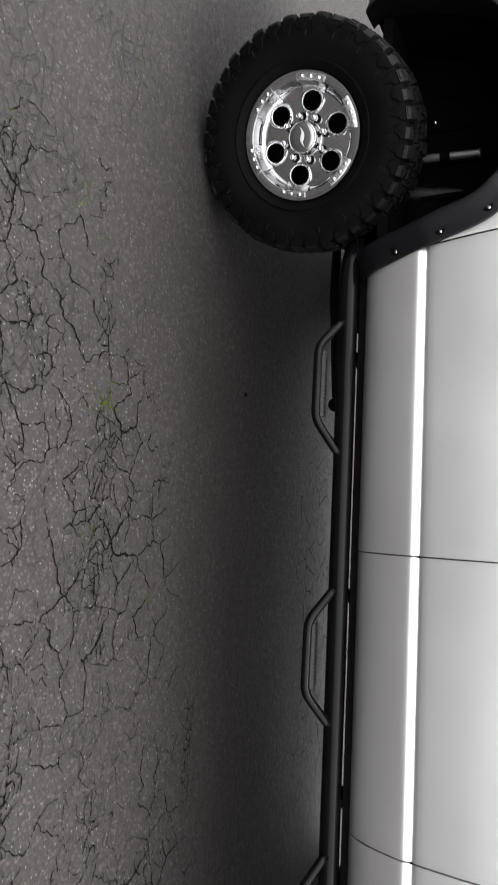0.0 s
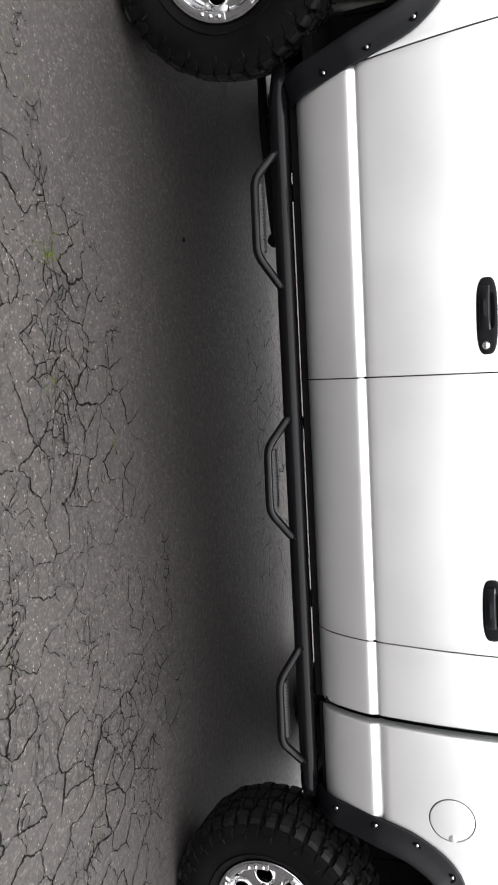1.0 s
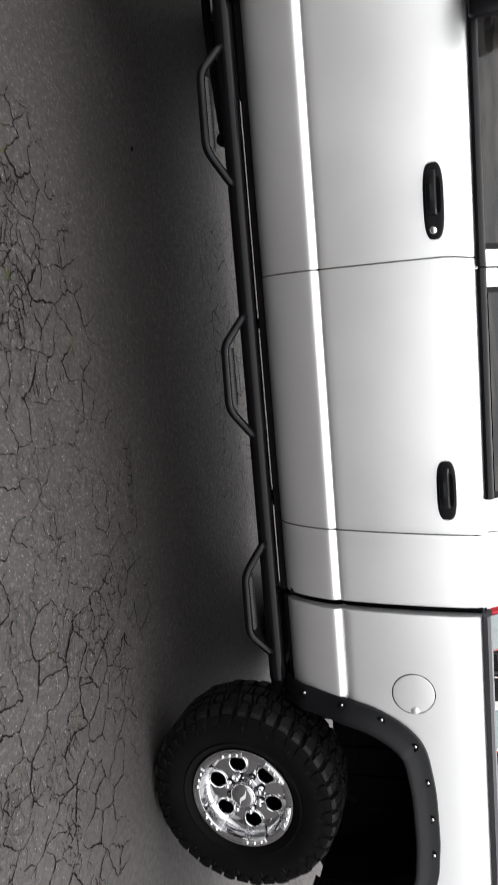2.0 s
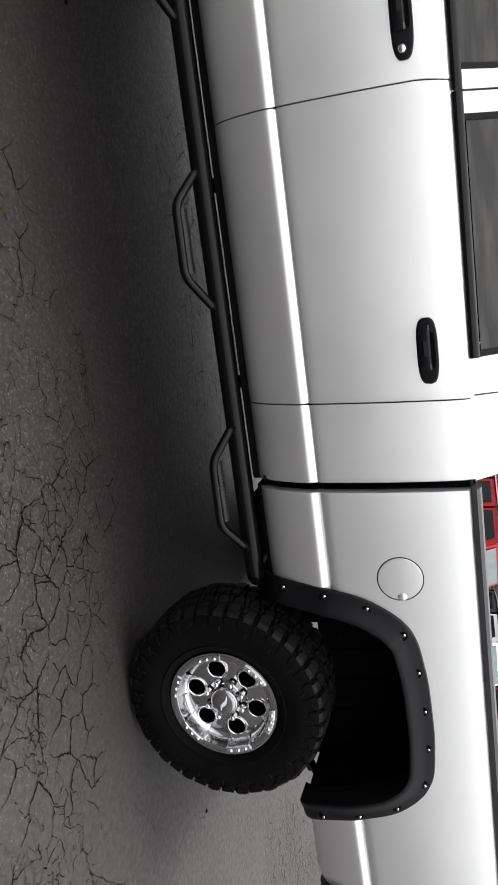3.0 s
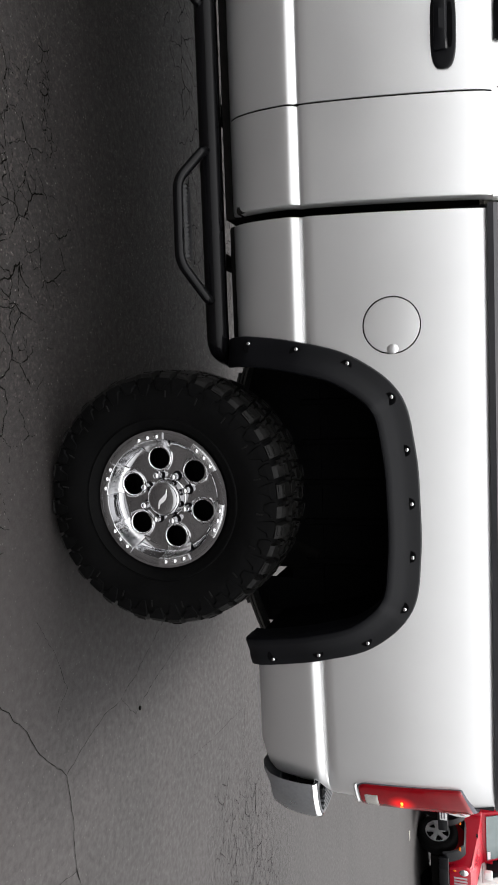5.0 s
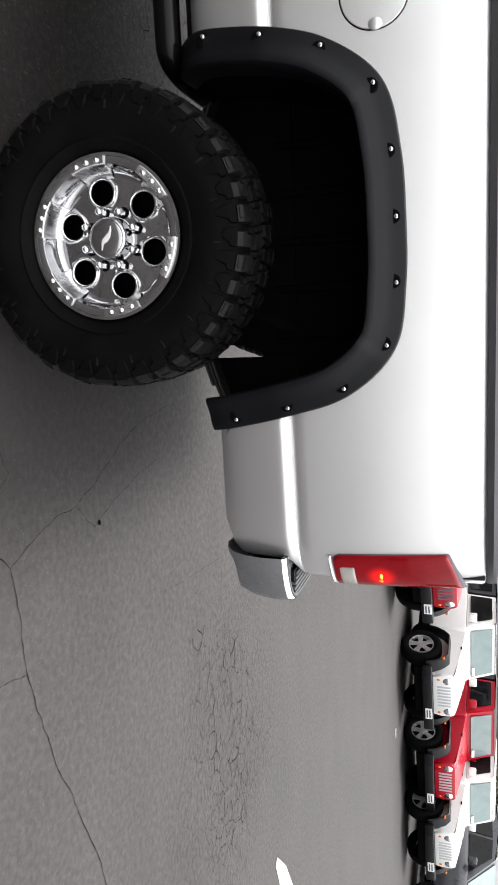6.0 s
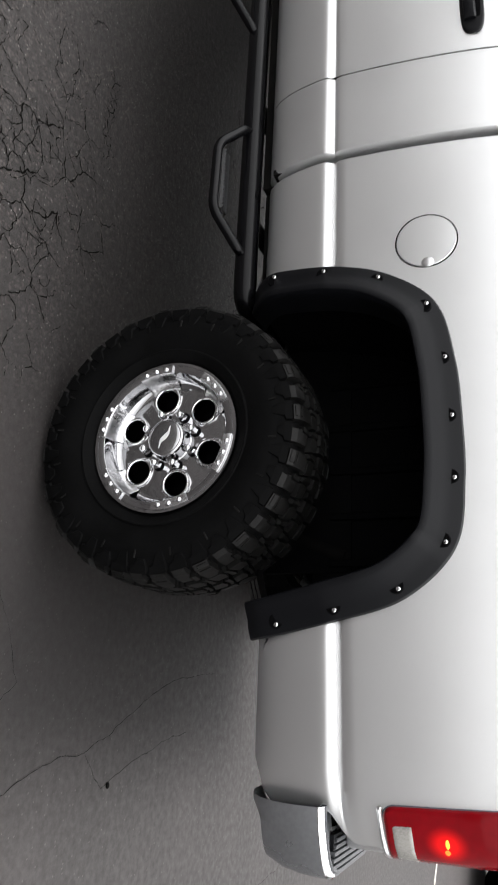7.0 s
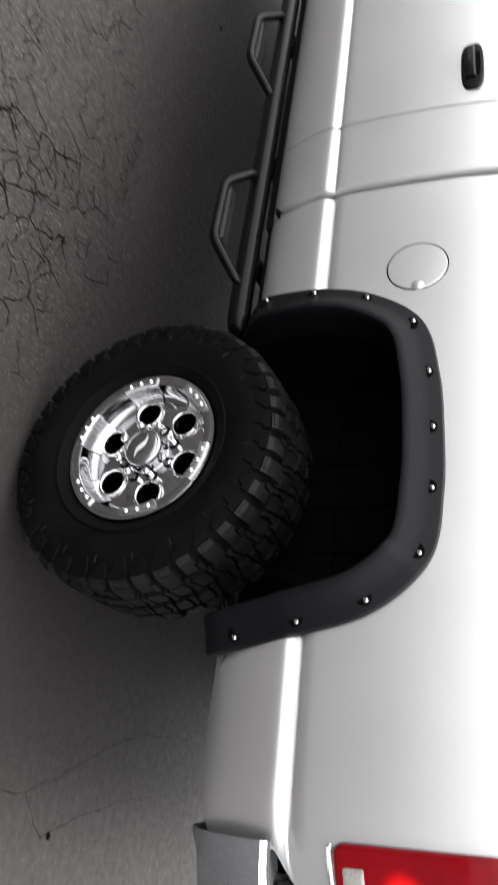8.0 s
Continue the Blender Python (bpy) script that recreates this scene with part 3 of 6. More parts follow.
def surface(x, z):
    lo = z - rise(x) * max(0.0, min(1.0, (1.42 - z) / 0.40))
    valley = 0.0075 * smooth_step(0.945, 0.925, lo) * smooth_step(0.9185, 0.923, lo)
    if x < -0.884:
        valley = 0.0035 * smooth_step(0.934, 0.924, lo) * smooth_step(0.9185, 0.922, lo)
    y = side_y(lo) + valley
    if x > 0.88 and 0.868 < lo < 0.965:
        y += (0.0060 - y) * 0.72 * smooth_step(0.88, 0.99, x)
    return y + tail_turn(x)


def panel(name, left, right, parent, lean=(0.05, 0.05), low=None, top=1.478, fold=(0.004, 0.004), columns=24, label="", mirror=False, mat=None):
    """A body panel between two seams, its edges folded in, on the side surface."""
    bm = bmesh.new()
    zs = [z for z, _ in PROFILE if z <= top]
    extra = []
    for a, b in zip(zs, zs[1:]):
        n = max(1, int((b - a) / 0.02))
        extra += [a + (b - a) * k / n for k in range(n)]
    zs = extra + [zs[-1]]
    f0, f1 = fold
    us = [(0, 0.0, 0.05), (0, 0.0, f0), (0, f0 * 0.3, f0 * 0.3), (0, f0, 0)]
    us += [(k / columns, 0, 0) for k in range(1, columns)]
    us += [(1, -f1, 0), (1, -f1 * 0.3, f1 * 0.3), (1, 0.0, f1), (1, 0.0, 0.05)]
    rows = []
    for u, dx, dy in us:
        row = []
        for z in zs:
            lx, rx = (left(z) if callable(left) else left) + lean[0] * (z - 0.91), (right(z) if callable(right) else right) + lean[1] * (z - 0.91)
            x = lx + (rx - lx) * u + dx
            zz = lifted(x, z)
            zz = max(zz, low(x)) if low else zz
            y = surface(x, zz) + dy
            row.append((x, 2 * MID - y if mirror else y, zz))
        rows.append(row)
    grid_into(bm, rows)
    bmesh.ops.remove_doubles(bm, verts=bm.verts, dist=0.0004)
    bmesh.ops.dissolve_degenerate(bm, edges=bm.edges, dist=0.0003)
    return part(name, bm, mat or SILVER, parent, label)


TRUCK = thing("pickup_truck", "silver crew-cab pickup truck with black fender flares and chrome wheels", "pickup truck")

# the run of the flare's bolts round a wheel, from its front foot over the top to its rear foot, about the wheel's middle
ARCH = [(-0.504, 0.640), (-0.500, 0.738), (-0.472, 0.902), (-0.421, 1.062), (-0.315, 1.192), (-0.155, 1.233), (0.009, 1.244), (0.173, 1.243),
        (0.333, 1.216), (0.444, 1.102), (0.495, 0.945), (0.529, 0.787), (0.543, 0.700)]

# the front flare's line is a little wider and taller
FRONT_ARCH = [(-0.575, 0.655), (-0.545, 0.812), (-0.492, 0.976), (-0.424, 1.141), (-0.294, 1.252), (-0.090, 1.268), (0.116, 1.266), (0.291, 1.252), (0.420, 1.141),
              (0.486, 0.976), (0.537, 0.812), (0.577, 0.652)]
FRONT_X, REAR_X = -3.886, 0.0


def arch_of(wheel_x):
    return FRONT_ARCH if wheel_x == FRONT_X else ARCH


def arch_low(wheel_x):
    line = [(p.x, p.y) for p in curve_through([(x, z, 0) for x, z in arch_of(wheel_x)], 8)]

    def low(x):
        d = x - wheel_x
        best = 0.0
        for (x0, z0), (x1, z1) in zip(line, line[1:]):
            if min(x0, x1) <= d <= max(x0, x1) and abs(x1 - x0) > 1e-6:
                best = max(best, z0 + (z1 - z0) * (d - x0) / (x1 - x0))
        return best
    return low


over_rear_wheel = arch_low(REAR_X)


def bed_end(z):
    """The bed's rear edge: it stops short of the bumper below the crease."""
    u = max(0.0, min(1.0, (z - 0.885) / 0.05))
    u = u * u * (3 - 2 * u)
    return 0.948 + (1.028 - 0.948) * u - 0.05 * max(0.0, (0.74 - z) / 0.04) ** 2 * (z < 0.74)


def bed_low(x):
    return max(over_rear_wheel(x), 0.713 if x > 0 else 0.668)


def door_seam(x):
    """The seam between the doors stands nearly upright and hooks back under the window."""
    return lambda z: x + 0.006 * (z - 0.91) + 0.012 * smooth_step(1.38, 1.51, z)


for far in (False, True):
    panel("front_fender", -4.72, -3.364, TRUCK, (0.0, -0.13), arch_low(FRONT_X), 1.478, columns=70, mirror=far)
    FDOOR = panel("front_door", -3.3598, door_seam(-2.2406), TRUCK, (-0.13, 0.0), None, 1.502, columns=30, mirror=far)
    RDOOR = panel("rear_door", door_seam(-2.2374), -1.2194, TRUCK, (0.0, 0.060), None, 1.502, columns=28, mirror=far)
    panel("cab_corner", -1.2164, -0.915, TRUCK, (0.060, 0.05), None, 1.502, fold=(0.006, 0.014), columns=14, mirror=far)
    panel("bed_side", -0.881, bed_end, TRUCK, (0.05, 0.0), bed_low, 1.478, fold=(0.006, 0.01), columns=110, mirror=far)
    if not far:
        NEAR_FDOOR, NEAR_RDOOR = FDOOR, RDOOR


def seam_shade(x0, lean, far):
    """A black strip sunk behind a seam between two panels, painting the gap's shade."""
    bm = bmesh.new()
    rows = []
    for k in range(60):
        z = 0.672 + (1.498 - 0.672) * k / 59
        x = (x0(z) if callable(x0) else x0) + lean * (z - 0.91)
        y = side_y(z) + 0.0035
        rows.append([(x + d, 2 * MID - (y + e) if far else y + e, z) for d, e in ((-0.008, 0.012), (-0.0045, 0.0), (0.0045, 0.0), (0.008, 0.012))])
    grid_into(bm, rows)
    part("seam_shade", bm, LINER, TRUCK, "black strip that paints the seam's shade")


for far in (False, True):
    for x0, lean in ((-3.362, -0.13), (door_seam(-2.239), 0.0), (-1.218, 0.060)):
        seam_shade(x0, lean, far)


# ---- cab above the belt, bed, underbody ----
def cab():
    # each pillar and the roof; the glass leans in towards the roof
    def glass_y(z):
        return 0.052 + (z - 1.50) * 0.36

    def slab(name, outline, mat, depth=0.03, off=0.0, mirror=False, parent=TRUCK, label=""):
        """A flat piece of the greenhouse's side, its outline in x and z."""
        bm = bmesh.new()
        lo, hi = [], []
        for x, z in outline:
            y = glass_y(z) + off
            lo.append(bm.verts.new((x, 2 * MID - y if mirror else y, z)))
            hi.append(bm.verts.new((x, 2 * MID - (y + depth) if mirror else y + depth, z)))
        bm.faces.new(lo)
        bm.faces.new(list(reversed(hi)))
        for i in range(len(lo)):
            j = (i + 1) % len(lo)
            bm.faces.new([lo[j], lo[i], hi[i], hi[j]])
        return part(name, bm, mat, parent, label)

    for far in (False, True):
        d1, d2 = (NEAR_FDOOR, NEAR_RDOOR) if not far else (TRUCK, TRUCK)
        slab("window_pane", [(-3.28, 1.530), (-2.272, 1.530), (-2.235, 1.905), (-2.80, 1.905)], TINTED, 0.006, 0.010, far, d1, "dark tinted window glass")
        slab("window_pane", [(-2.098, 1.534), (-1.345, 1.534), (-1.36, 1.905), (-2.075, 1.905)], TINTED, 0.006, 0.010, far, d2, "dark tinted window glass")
        # black seals along the sill and round the panes
        for x0, x1, parent in ((-3.33, -2.190, d1), (-2.184, -1.322, d2)):
            bm = bmesh.new()
            rows = []
            for k in range(25):
                x = x0 + (x1 - x0) * k / 24
                rows.append([(x, (2 * MID - y) if far else y, z) for y, z in ((0.072, 1.496), (0.050, 1.498), (0.044, 1.508), (0.048, 1.522), (0.058, 1.530), (0.082, 1.530))])
            grid_into(bm, rows)
            part("window_seal", bm, PLASTIC, parent, "black rubber window seal")
        for outline, parent in (([(-2.272, 1.50), (-2.252, 1.50), (-2.215, 1.93), (-2.235, 1.93)], d1),
                                ([(-2.118, 1.50), (-2.098, 1.50), (-2.075, 1.93), (-2.095, 1.93)], d2),
                                ([(-1.345, 1.512), (-1.322, 1.512), (-1.337, 1.93), (-1.36, 1.93)], d2),
                                ([(-3.28, 1.905), (-2.215, 1.905), (-2.215, 1.93), (-2.80, 1.93)], d1),
                                ([(-2.118, 1.905), (-1.337, 1.905), (-1.337, 1.93), (-2.118, 1.93)], d2)):
            slab("window_frame", outline, PLASTIC, 0.03, 0.002, far, parent, "black window frame")
        # silver pillars with the door seam between them
        slab("door_pillar", [(-2.252, 1.506), (-2.192, 1.506), (-2.168, 1.93), (-2.215, 1.93)], SILVER, 0.03, 0.004, far, d1)
        slab("door_pillar", [(-2.184, 1.506), (-2.118, 1.506), (-2.095, 1.93), (-2.160, 1.93)], SILVER, 0.03, 0.004, far, d2)
        slab("door_pillar", [(-1.322, 1.488), (-1.196, 1.488), (-1.19, 1.93), (-1.337, 1.93)], SILVER, 0.03, 0.0055, far, d2)
        slab("cab_pillar", [(-1.190, 1.488), (-0.885, 1.488), (-0.96, 1.93), (-1.184, 1.93)], SILVER, 0.05, 0.0055, far)
        slab("windscreen_pillar", [(-3.37, 1.488), (-3.28, 1.518), (-2.80, 1.93), (-2.90, 1.93)], SILVER, 0.05, -0.004, far)
    # roof, windscreen, rear window
    bm = bmesh.new()
    rows = []
    for k in range(13):
        u = k / 12
        y = 0.20 + 1.6 * u
        crown = 0.055 * (1 - (2 * u - 1) ** 2)
        rows.append([(x, y, z + crown) for x, z in ((-2.92, 1.915), (-2.82, 1.94), (-2.4, 1.965), (-1.8, 1.97), (-1.2, 1.955), (-1.0, 1.935), (-0.955, 1.905))])
    grid_into(bm, rows)
    part("cab_roof", bm, SILVER, TRUCK)
    for name, pts in (("windscreen", ((-3.45, 1.42), (-2.90, 1.93))), ("rear_window", ((-0.90, 1.45), (-0.965, 1.93)))):
        bm = bmesh.new()
        (x0, z0), (x1, z1) = pts
        bow = -0.10 if name == "windscreen" else 0.02
        rows = []
        for k in range(13):
            u = k / 12
            b = bow * (1 - (2 * u - 1) ** 2)
            rows.append([(x0 + b, 0.06 + 1.88 * u, z0), (x1 + b, 0.21 + 1.58 * u, z1)])
        grid_into(bm, rows)
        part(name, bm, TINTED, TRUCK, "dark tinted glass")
    # hood, grille and front bumper close the nose
    bm = bmesh.new()
    rows = []
    for k in range(15):
        u = k / 14
        y = 0.045 + 1.91 * u
        crown = 0.06 * (1 - (2 * u - 1) ** 2)
        rows.append([(x, y, z + crown) for x, z in ((-3.38, 1.478), (-3.55, 1.475), (-4.2, 1.45), (-4.62, 1.40), (-4.74, 1.33), (-4.77, 1.20))])
    grid_into(bm, rows)
    part("hood", bm, SILVER, TRUCK)
    bm = bmesh.new()
    box_into(bm, (-4.80, 0.08, 0.92), (-4.70, 1.92, 1.22), 0.02)
    part("front_grille", bm, PLASTIC, TRUCK)
    bm = bmesh.new()
    box_into(bm, (-4.92, 0.03, 0.66), (-4.70, 1.97, 0.90), 0.04, 3)
    part("front_bumper", bm, CHROME, TRUCK)
    # dark cab floor, firewall and back wall, behind the glass and panels
    bm = bmesh.new()
    box_into(bm, (-4.6, 0.13, 0.70), (-0.93, 1.87, 0.74))
    box_into(bm, (-0.945, 0.06, 0.70), (-0.925, 1.94, 1.47))
    box_into(bm, (-3.47, 0.10, 0.74), (-3.45, 1.90, 1.42))
    part("cab_floor", bm, UNDER, TRUCK)
    bm = bmesh.new()
    for y in (0.30, 1.15):
        box_into(bm, (-2.75, y, 0.80), (-2.25, y + 0.55, 1.12), 0.05)
        box_into(bm, (-2.32, y, 1.05), (-2.16, y + 0.55, 1.68), 0.05)
    box_into(bm, (-1.60, 0.25, 0.80), (-1.10, 1.75, 1.12), 0.05)
    box_into(bm, (-1.18, 0.25, 1.05), (-1.02, 1.75, 1.62), 0.05)
    part("seat", bm, CANVAS, TRUCK, "dark cloth seats")


cab()


def bed():
    # plastic cap along the top of each bed side
    for far in (False, True):
        bm = bmesh.new()
        rows = []
        for k in range(40):
            x = -0.862 + (1.02 + 0.862) * k / 39
            t = tail_turn(x)
            section = ((0.050 + t, 1.468), (0.024 + t, 1.472), (0.021 + t, 1.488), (0.030 + t, 1.500), (0.055 + t, 1.506), (0.10 + t, 1.506), (0.108 + t, 1.49))
            rows.append([(x, 2 * MID - y if far else y, z) for y, z in section])
        made = grid_into(bm, rows)
        bm.faces.new(made[0])
        bm.faces.new(list(reversed(made[-1])))
        part("bed_rail_cap", bm, RAIL, TRUCK, "dark grey plastic bed rail cap")
        bm = bmesh.new()
        s = (lambda y: 2 * MID - y) if far else (lambda y: y)
        y0, y1 = sorted((s(0.10), s(0.115)))
        box_into(bm, (-0.85, y0, 1.28), (1.0, y1, 1.468), 0.004)
        part("bed_inner_wall", bm, PLASTIC, TRUCK)
    bm = bmesh.new()
    box_into(bm, (-0.86, 0.46, 0.90), (1.02, 1.54, 0.93), 0.004)
    for y in (0.45, 1.53):
        box_into(bm, (-0.86, y, 0.93), (1.0, y + 0.02, 1.30), 0.004)
    for y0, y1 in ((0.11, 0.45), (1.55, 1.89)):
        box_into(bm, (-0.86, y0, 1.27), (1.0, y1, 1.29), 0.004)
    part("bed_floor", bm, PLASTIC, TRUCK, "black bed liner")
    # this wall is coloured near-black so that the gap before it looks shaded
    bm = bmesh.new()
    box_into(bm, (-0.872, 0.075, 0.72), (-0.855, 1.925, 1.47), 0.004)
    part("bed_front_wall", bm, LINER, TRUCK)
    bm = bmesh.new()
    box_into(bm, (0.99, 0.19, 0.92), (1.045, 1.81, 1.47), 0.012)
    tailgate = part("tailgate", bm, SILVER, TRUCK)
    # an added block keeps daylight from showing through the gap
    bm = bmesh.new()
    box_into(bm, (-0.924, 0.55, 0.70), (-0.873, 1.45, 1.495), 0.004)
    part("gap_blocker", bm, LINER, TRUCK, "added black block that stops daylight between cab and bed")
    bm = bmesh.new()
    box_into(bm, (1.046, 0.9, 1.33), (1.058, 1.1, 1.40), 0.006)
    part("tailgate_handle", bm, PLASTIC, tailgate, "black handle")


bed()


def underbody():
    for y in (0.52, 1.40):
        bm = bmesh.new()
        way = [(-4.6, y, 0.72), (-3.3, y, 0.70), (-2.9, y, 0.675), (-0.85, y, 0.675), (-0.42, y, 0.84), (0.25, y, 0.85), (0.60, y, 0.82), (0.92, y, 0.78)]
        rows = []
        for p in rounded(way, 0.2, 4):
            rows.append([(p.x, p.y + dy, p.z + dz) for dy, dz in ((-0.04, -0.055), (0.04, -0.055), (0.04, 0.055), (-0.04, 0.055))])
        made = grid_into(bm, rows, closed_u=True)
        bm.faces.new(made[0])
        bm.faces.new(list(reversed(made[-1])))
        part("frame_rail", bm, UNDER, TRUCK)
    for name, x in (("rear_axle", 0.0), ("front_axle", -3.886)):
        bm = bmesh.new()
        tube_into(bm, [(x, 0.22, 0.432), (x, 1.78, 0.432)], 0.045, 12)
        bmesh.ops.create_uvsphere(bm, u_segments=16, v_segments=10, radius=0.15, matrix=Matrix.Translation((x, 1.0 if x == 0 else 1.2, 0.432)))
        part(name, bm, UNDER, TRUCK)
    bm = bmesh.new()
    tube_into(bm, [(-2.6, 1.0, 0.50), (-0.15, 1.0, 0.45)], 0.045, 12)
    part("drive_shaft", bm, UNDER, TRUCK)
    bm = bmesh.new()
    tube_into(bm, rounded([(-2.6, 1.30, 0.58), (-0.9, 1.30, 0.60), (-0.3, 1.62, 0.66), (0.9, 1.70, 0.66)], 0.2), 0.035, 12)
    part("exhaust_pipe", bm, STEEL, TRUCK, "grimy steel exhaust pipe")
    bm = bmesh.new()
    box_into(bm, (-2.2, 0.60, 0.60), (-1.1, 0.86, 0.70), 0.05)
    part("fuel_tank", bm, UNDER, TRUCK)
    bm = bmesh.new()
    box_into(bm, (-3.0, 0.8, 0.50), (-2.5, 1.2, 0.70), 0.05)
    part("gearbox", bm, UNDER, TRUCK)
    # the first and last are added to block daylight behind the wheels
    for x in (-3.46, -2.4, -0.62, 0.50):
        bm = bmesh.new()
        box_into(bm, (x - 0.05, 0.45, 0.58), (x + 0.05, 1.55, 0.72), 0.01)
        part("cross_member", bm, UNDER, TRUCK)
    # leaf springs: stacks of thin steel over the rear axle
    for y in (0.40, 1.60):
        spring = None
        for k in range(4):
            half = 0.70 - 0.13 * k
            bm = bmesh.new()
            rows = []
            for i in range(17):
                u = -1 + i / 8
                x = half * u + 0.02
                z = 0.53 + 0.19 * (u * half / 0.70) ** 2 - 0.013 * k
                rows.append([(x, y - 0.032, z), (x, y + 0.032, z), (x, y + 0.032, z + 0.009), (x, y - 0.032, z + 0.009)])
            made = grid_into(bm, rows, closed_u=True)
            bm.faces.new(made[0])
            bm.faces.new(list(reversed(made[-1])))
            if spring is None:
                spring = part("leaf_spring", bm, STEEL, TRUCK, "grimy steel leaf spring")
            else:
                part("spring_leaf", bm, STEEL, spring)
        bm = bmesh.new()
        tube_into(bm, [(0.10, y + 0.07, 0.42), (0.28, y + 0.05, 0.85)], [0.03, 0.03], 12)
        tube_into(bm, [(0.18, y + 0.06, 0.61), (0.28, y + 0.05, 0.86)], [0.022, 0.022], 12)
        part("shock_absorber", bm, UNDER, TRUCK)
    for y in (0.40, 1.60):
        bm = bmesh.new()
        tube_into(bm, [(-3.80, y, 0.42), (-3.74, y + (0.08 if y < 1 else -0.08), 1.05)], 0.032, 12)
        shock = part("shock_absorber", bm, STEEL, TRUCK)
        bm = bmesh.new()
        side = y - 0.07 if y < 1 else y + 0.07
        tube_into(bm, [(-3.865, side, 0.80), (-3.850, side, 1.06)], 0.016, 14)
        part("piston_rod", bm, BUMPER, shock, "bright piston rod")
        bm = bmesh.new()
        tube_into(bm, [(-3.862, side, 0.90), (-3.861, side, 0.94)], 0.024, 14)
        part("rubber_boot", bm, LINER, shock, "black rubber boot")
        bm = bmesh.new()
        bmesh.ops.create_uvsphere(bm, u_segments=12, v_segments=8, radius=0.011, matrix=Matrix.Translation((-3.995, side - 0.03 if y < 1 else side + 0.03, 0.882)))
        part("bolt_end", bm, CHROME, shock, "bright bolt end")


underbody()


# ---- wheel wells and flares ----
def wheel_well(wheel_x, far):
    s = (lambda y: 2 * MID - y) if far else (lambda y: y)
    path = curve_through([(x, z, 0) for x, z in arch_of(wheel_x)], 5)
    centre = Vector((0.0, 0.75, 0))
    bm = bmesh.new()
    rows = []
    for p in path:
        inner = p + (centre - p).normalized() * 0.05
        outer = p + (centre - p).normalized() * 0.062
        rows.append([(wheel_x + outer.x, s(0.02 + side_y(p.y)), outer.y), (wheel_x + inner.x, s(0.10), inner.y), (wheel_x + inner.x, s(0.30), inner.y),
                     (wheel_x + inner.x * 1.0, s(0.44), inner.y)])
    grid_into(bm, rows)
    # the inner wall stops above the frame; panels added under it block daylight, save through two gaps to the other
    # side
    wall = [(wheel_x + q.x, q.y) for q in (p + (centre - p).normalized() * 0.05 for p in path)]
    wall = [(x, z) for x, z in wall if z > 0.765]
    vs = [bm.verts.new((x, s(0.44), z)) for x, z in wall]
    bm.faces.new(vs)
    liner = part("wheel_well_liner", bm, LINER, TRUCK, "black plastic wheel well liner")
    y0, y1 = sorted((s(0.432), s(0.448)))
    blocked_spans = ((-0.47, -0.140, 0.58, 0.87), (-0.140, -0.085, 0.755, 0.87), (-0.085, 0.328, 0.58, 0.87), (0.328, 0.370, 0.745, 0.87), (0.370, 0.50, 0.58, 0.87))
    for xa, xb, za, zb in blocked_spans if wheel_x == REAR_X else ((-0.52, 0.50, 0.58, 0.87),):
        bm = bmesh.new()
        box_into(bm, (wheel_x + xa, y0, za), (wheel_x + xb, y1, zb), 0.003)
        part("daylight_panel", bm, LINER, liner)
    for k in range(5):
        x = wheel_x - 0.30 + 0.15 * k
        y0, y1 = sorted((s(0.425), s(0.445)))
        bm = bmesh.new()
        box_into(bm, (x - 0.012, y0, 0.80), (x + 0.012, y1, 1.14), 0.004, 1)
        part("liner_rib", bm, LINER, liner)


def flare_base(z):
    """The smooth line on which a flare sits; it ignores the crease."""
    return side_y(z) if z > 1.2 else 0.0034 + 0.16 * max(0.0, 0.92 - z) + 6.0 * max(0.0, 0.75 - z) ** 2


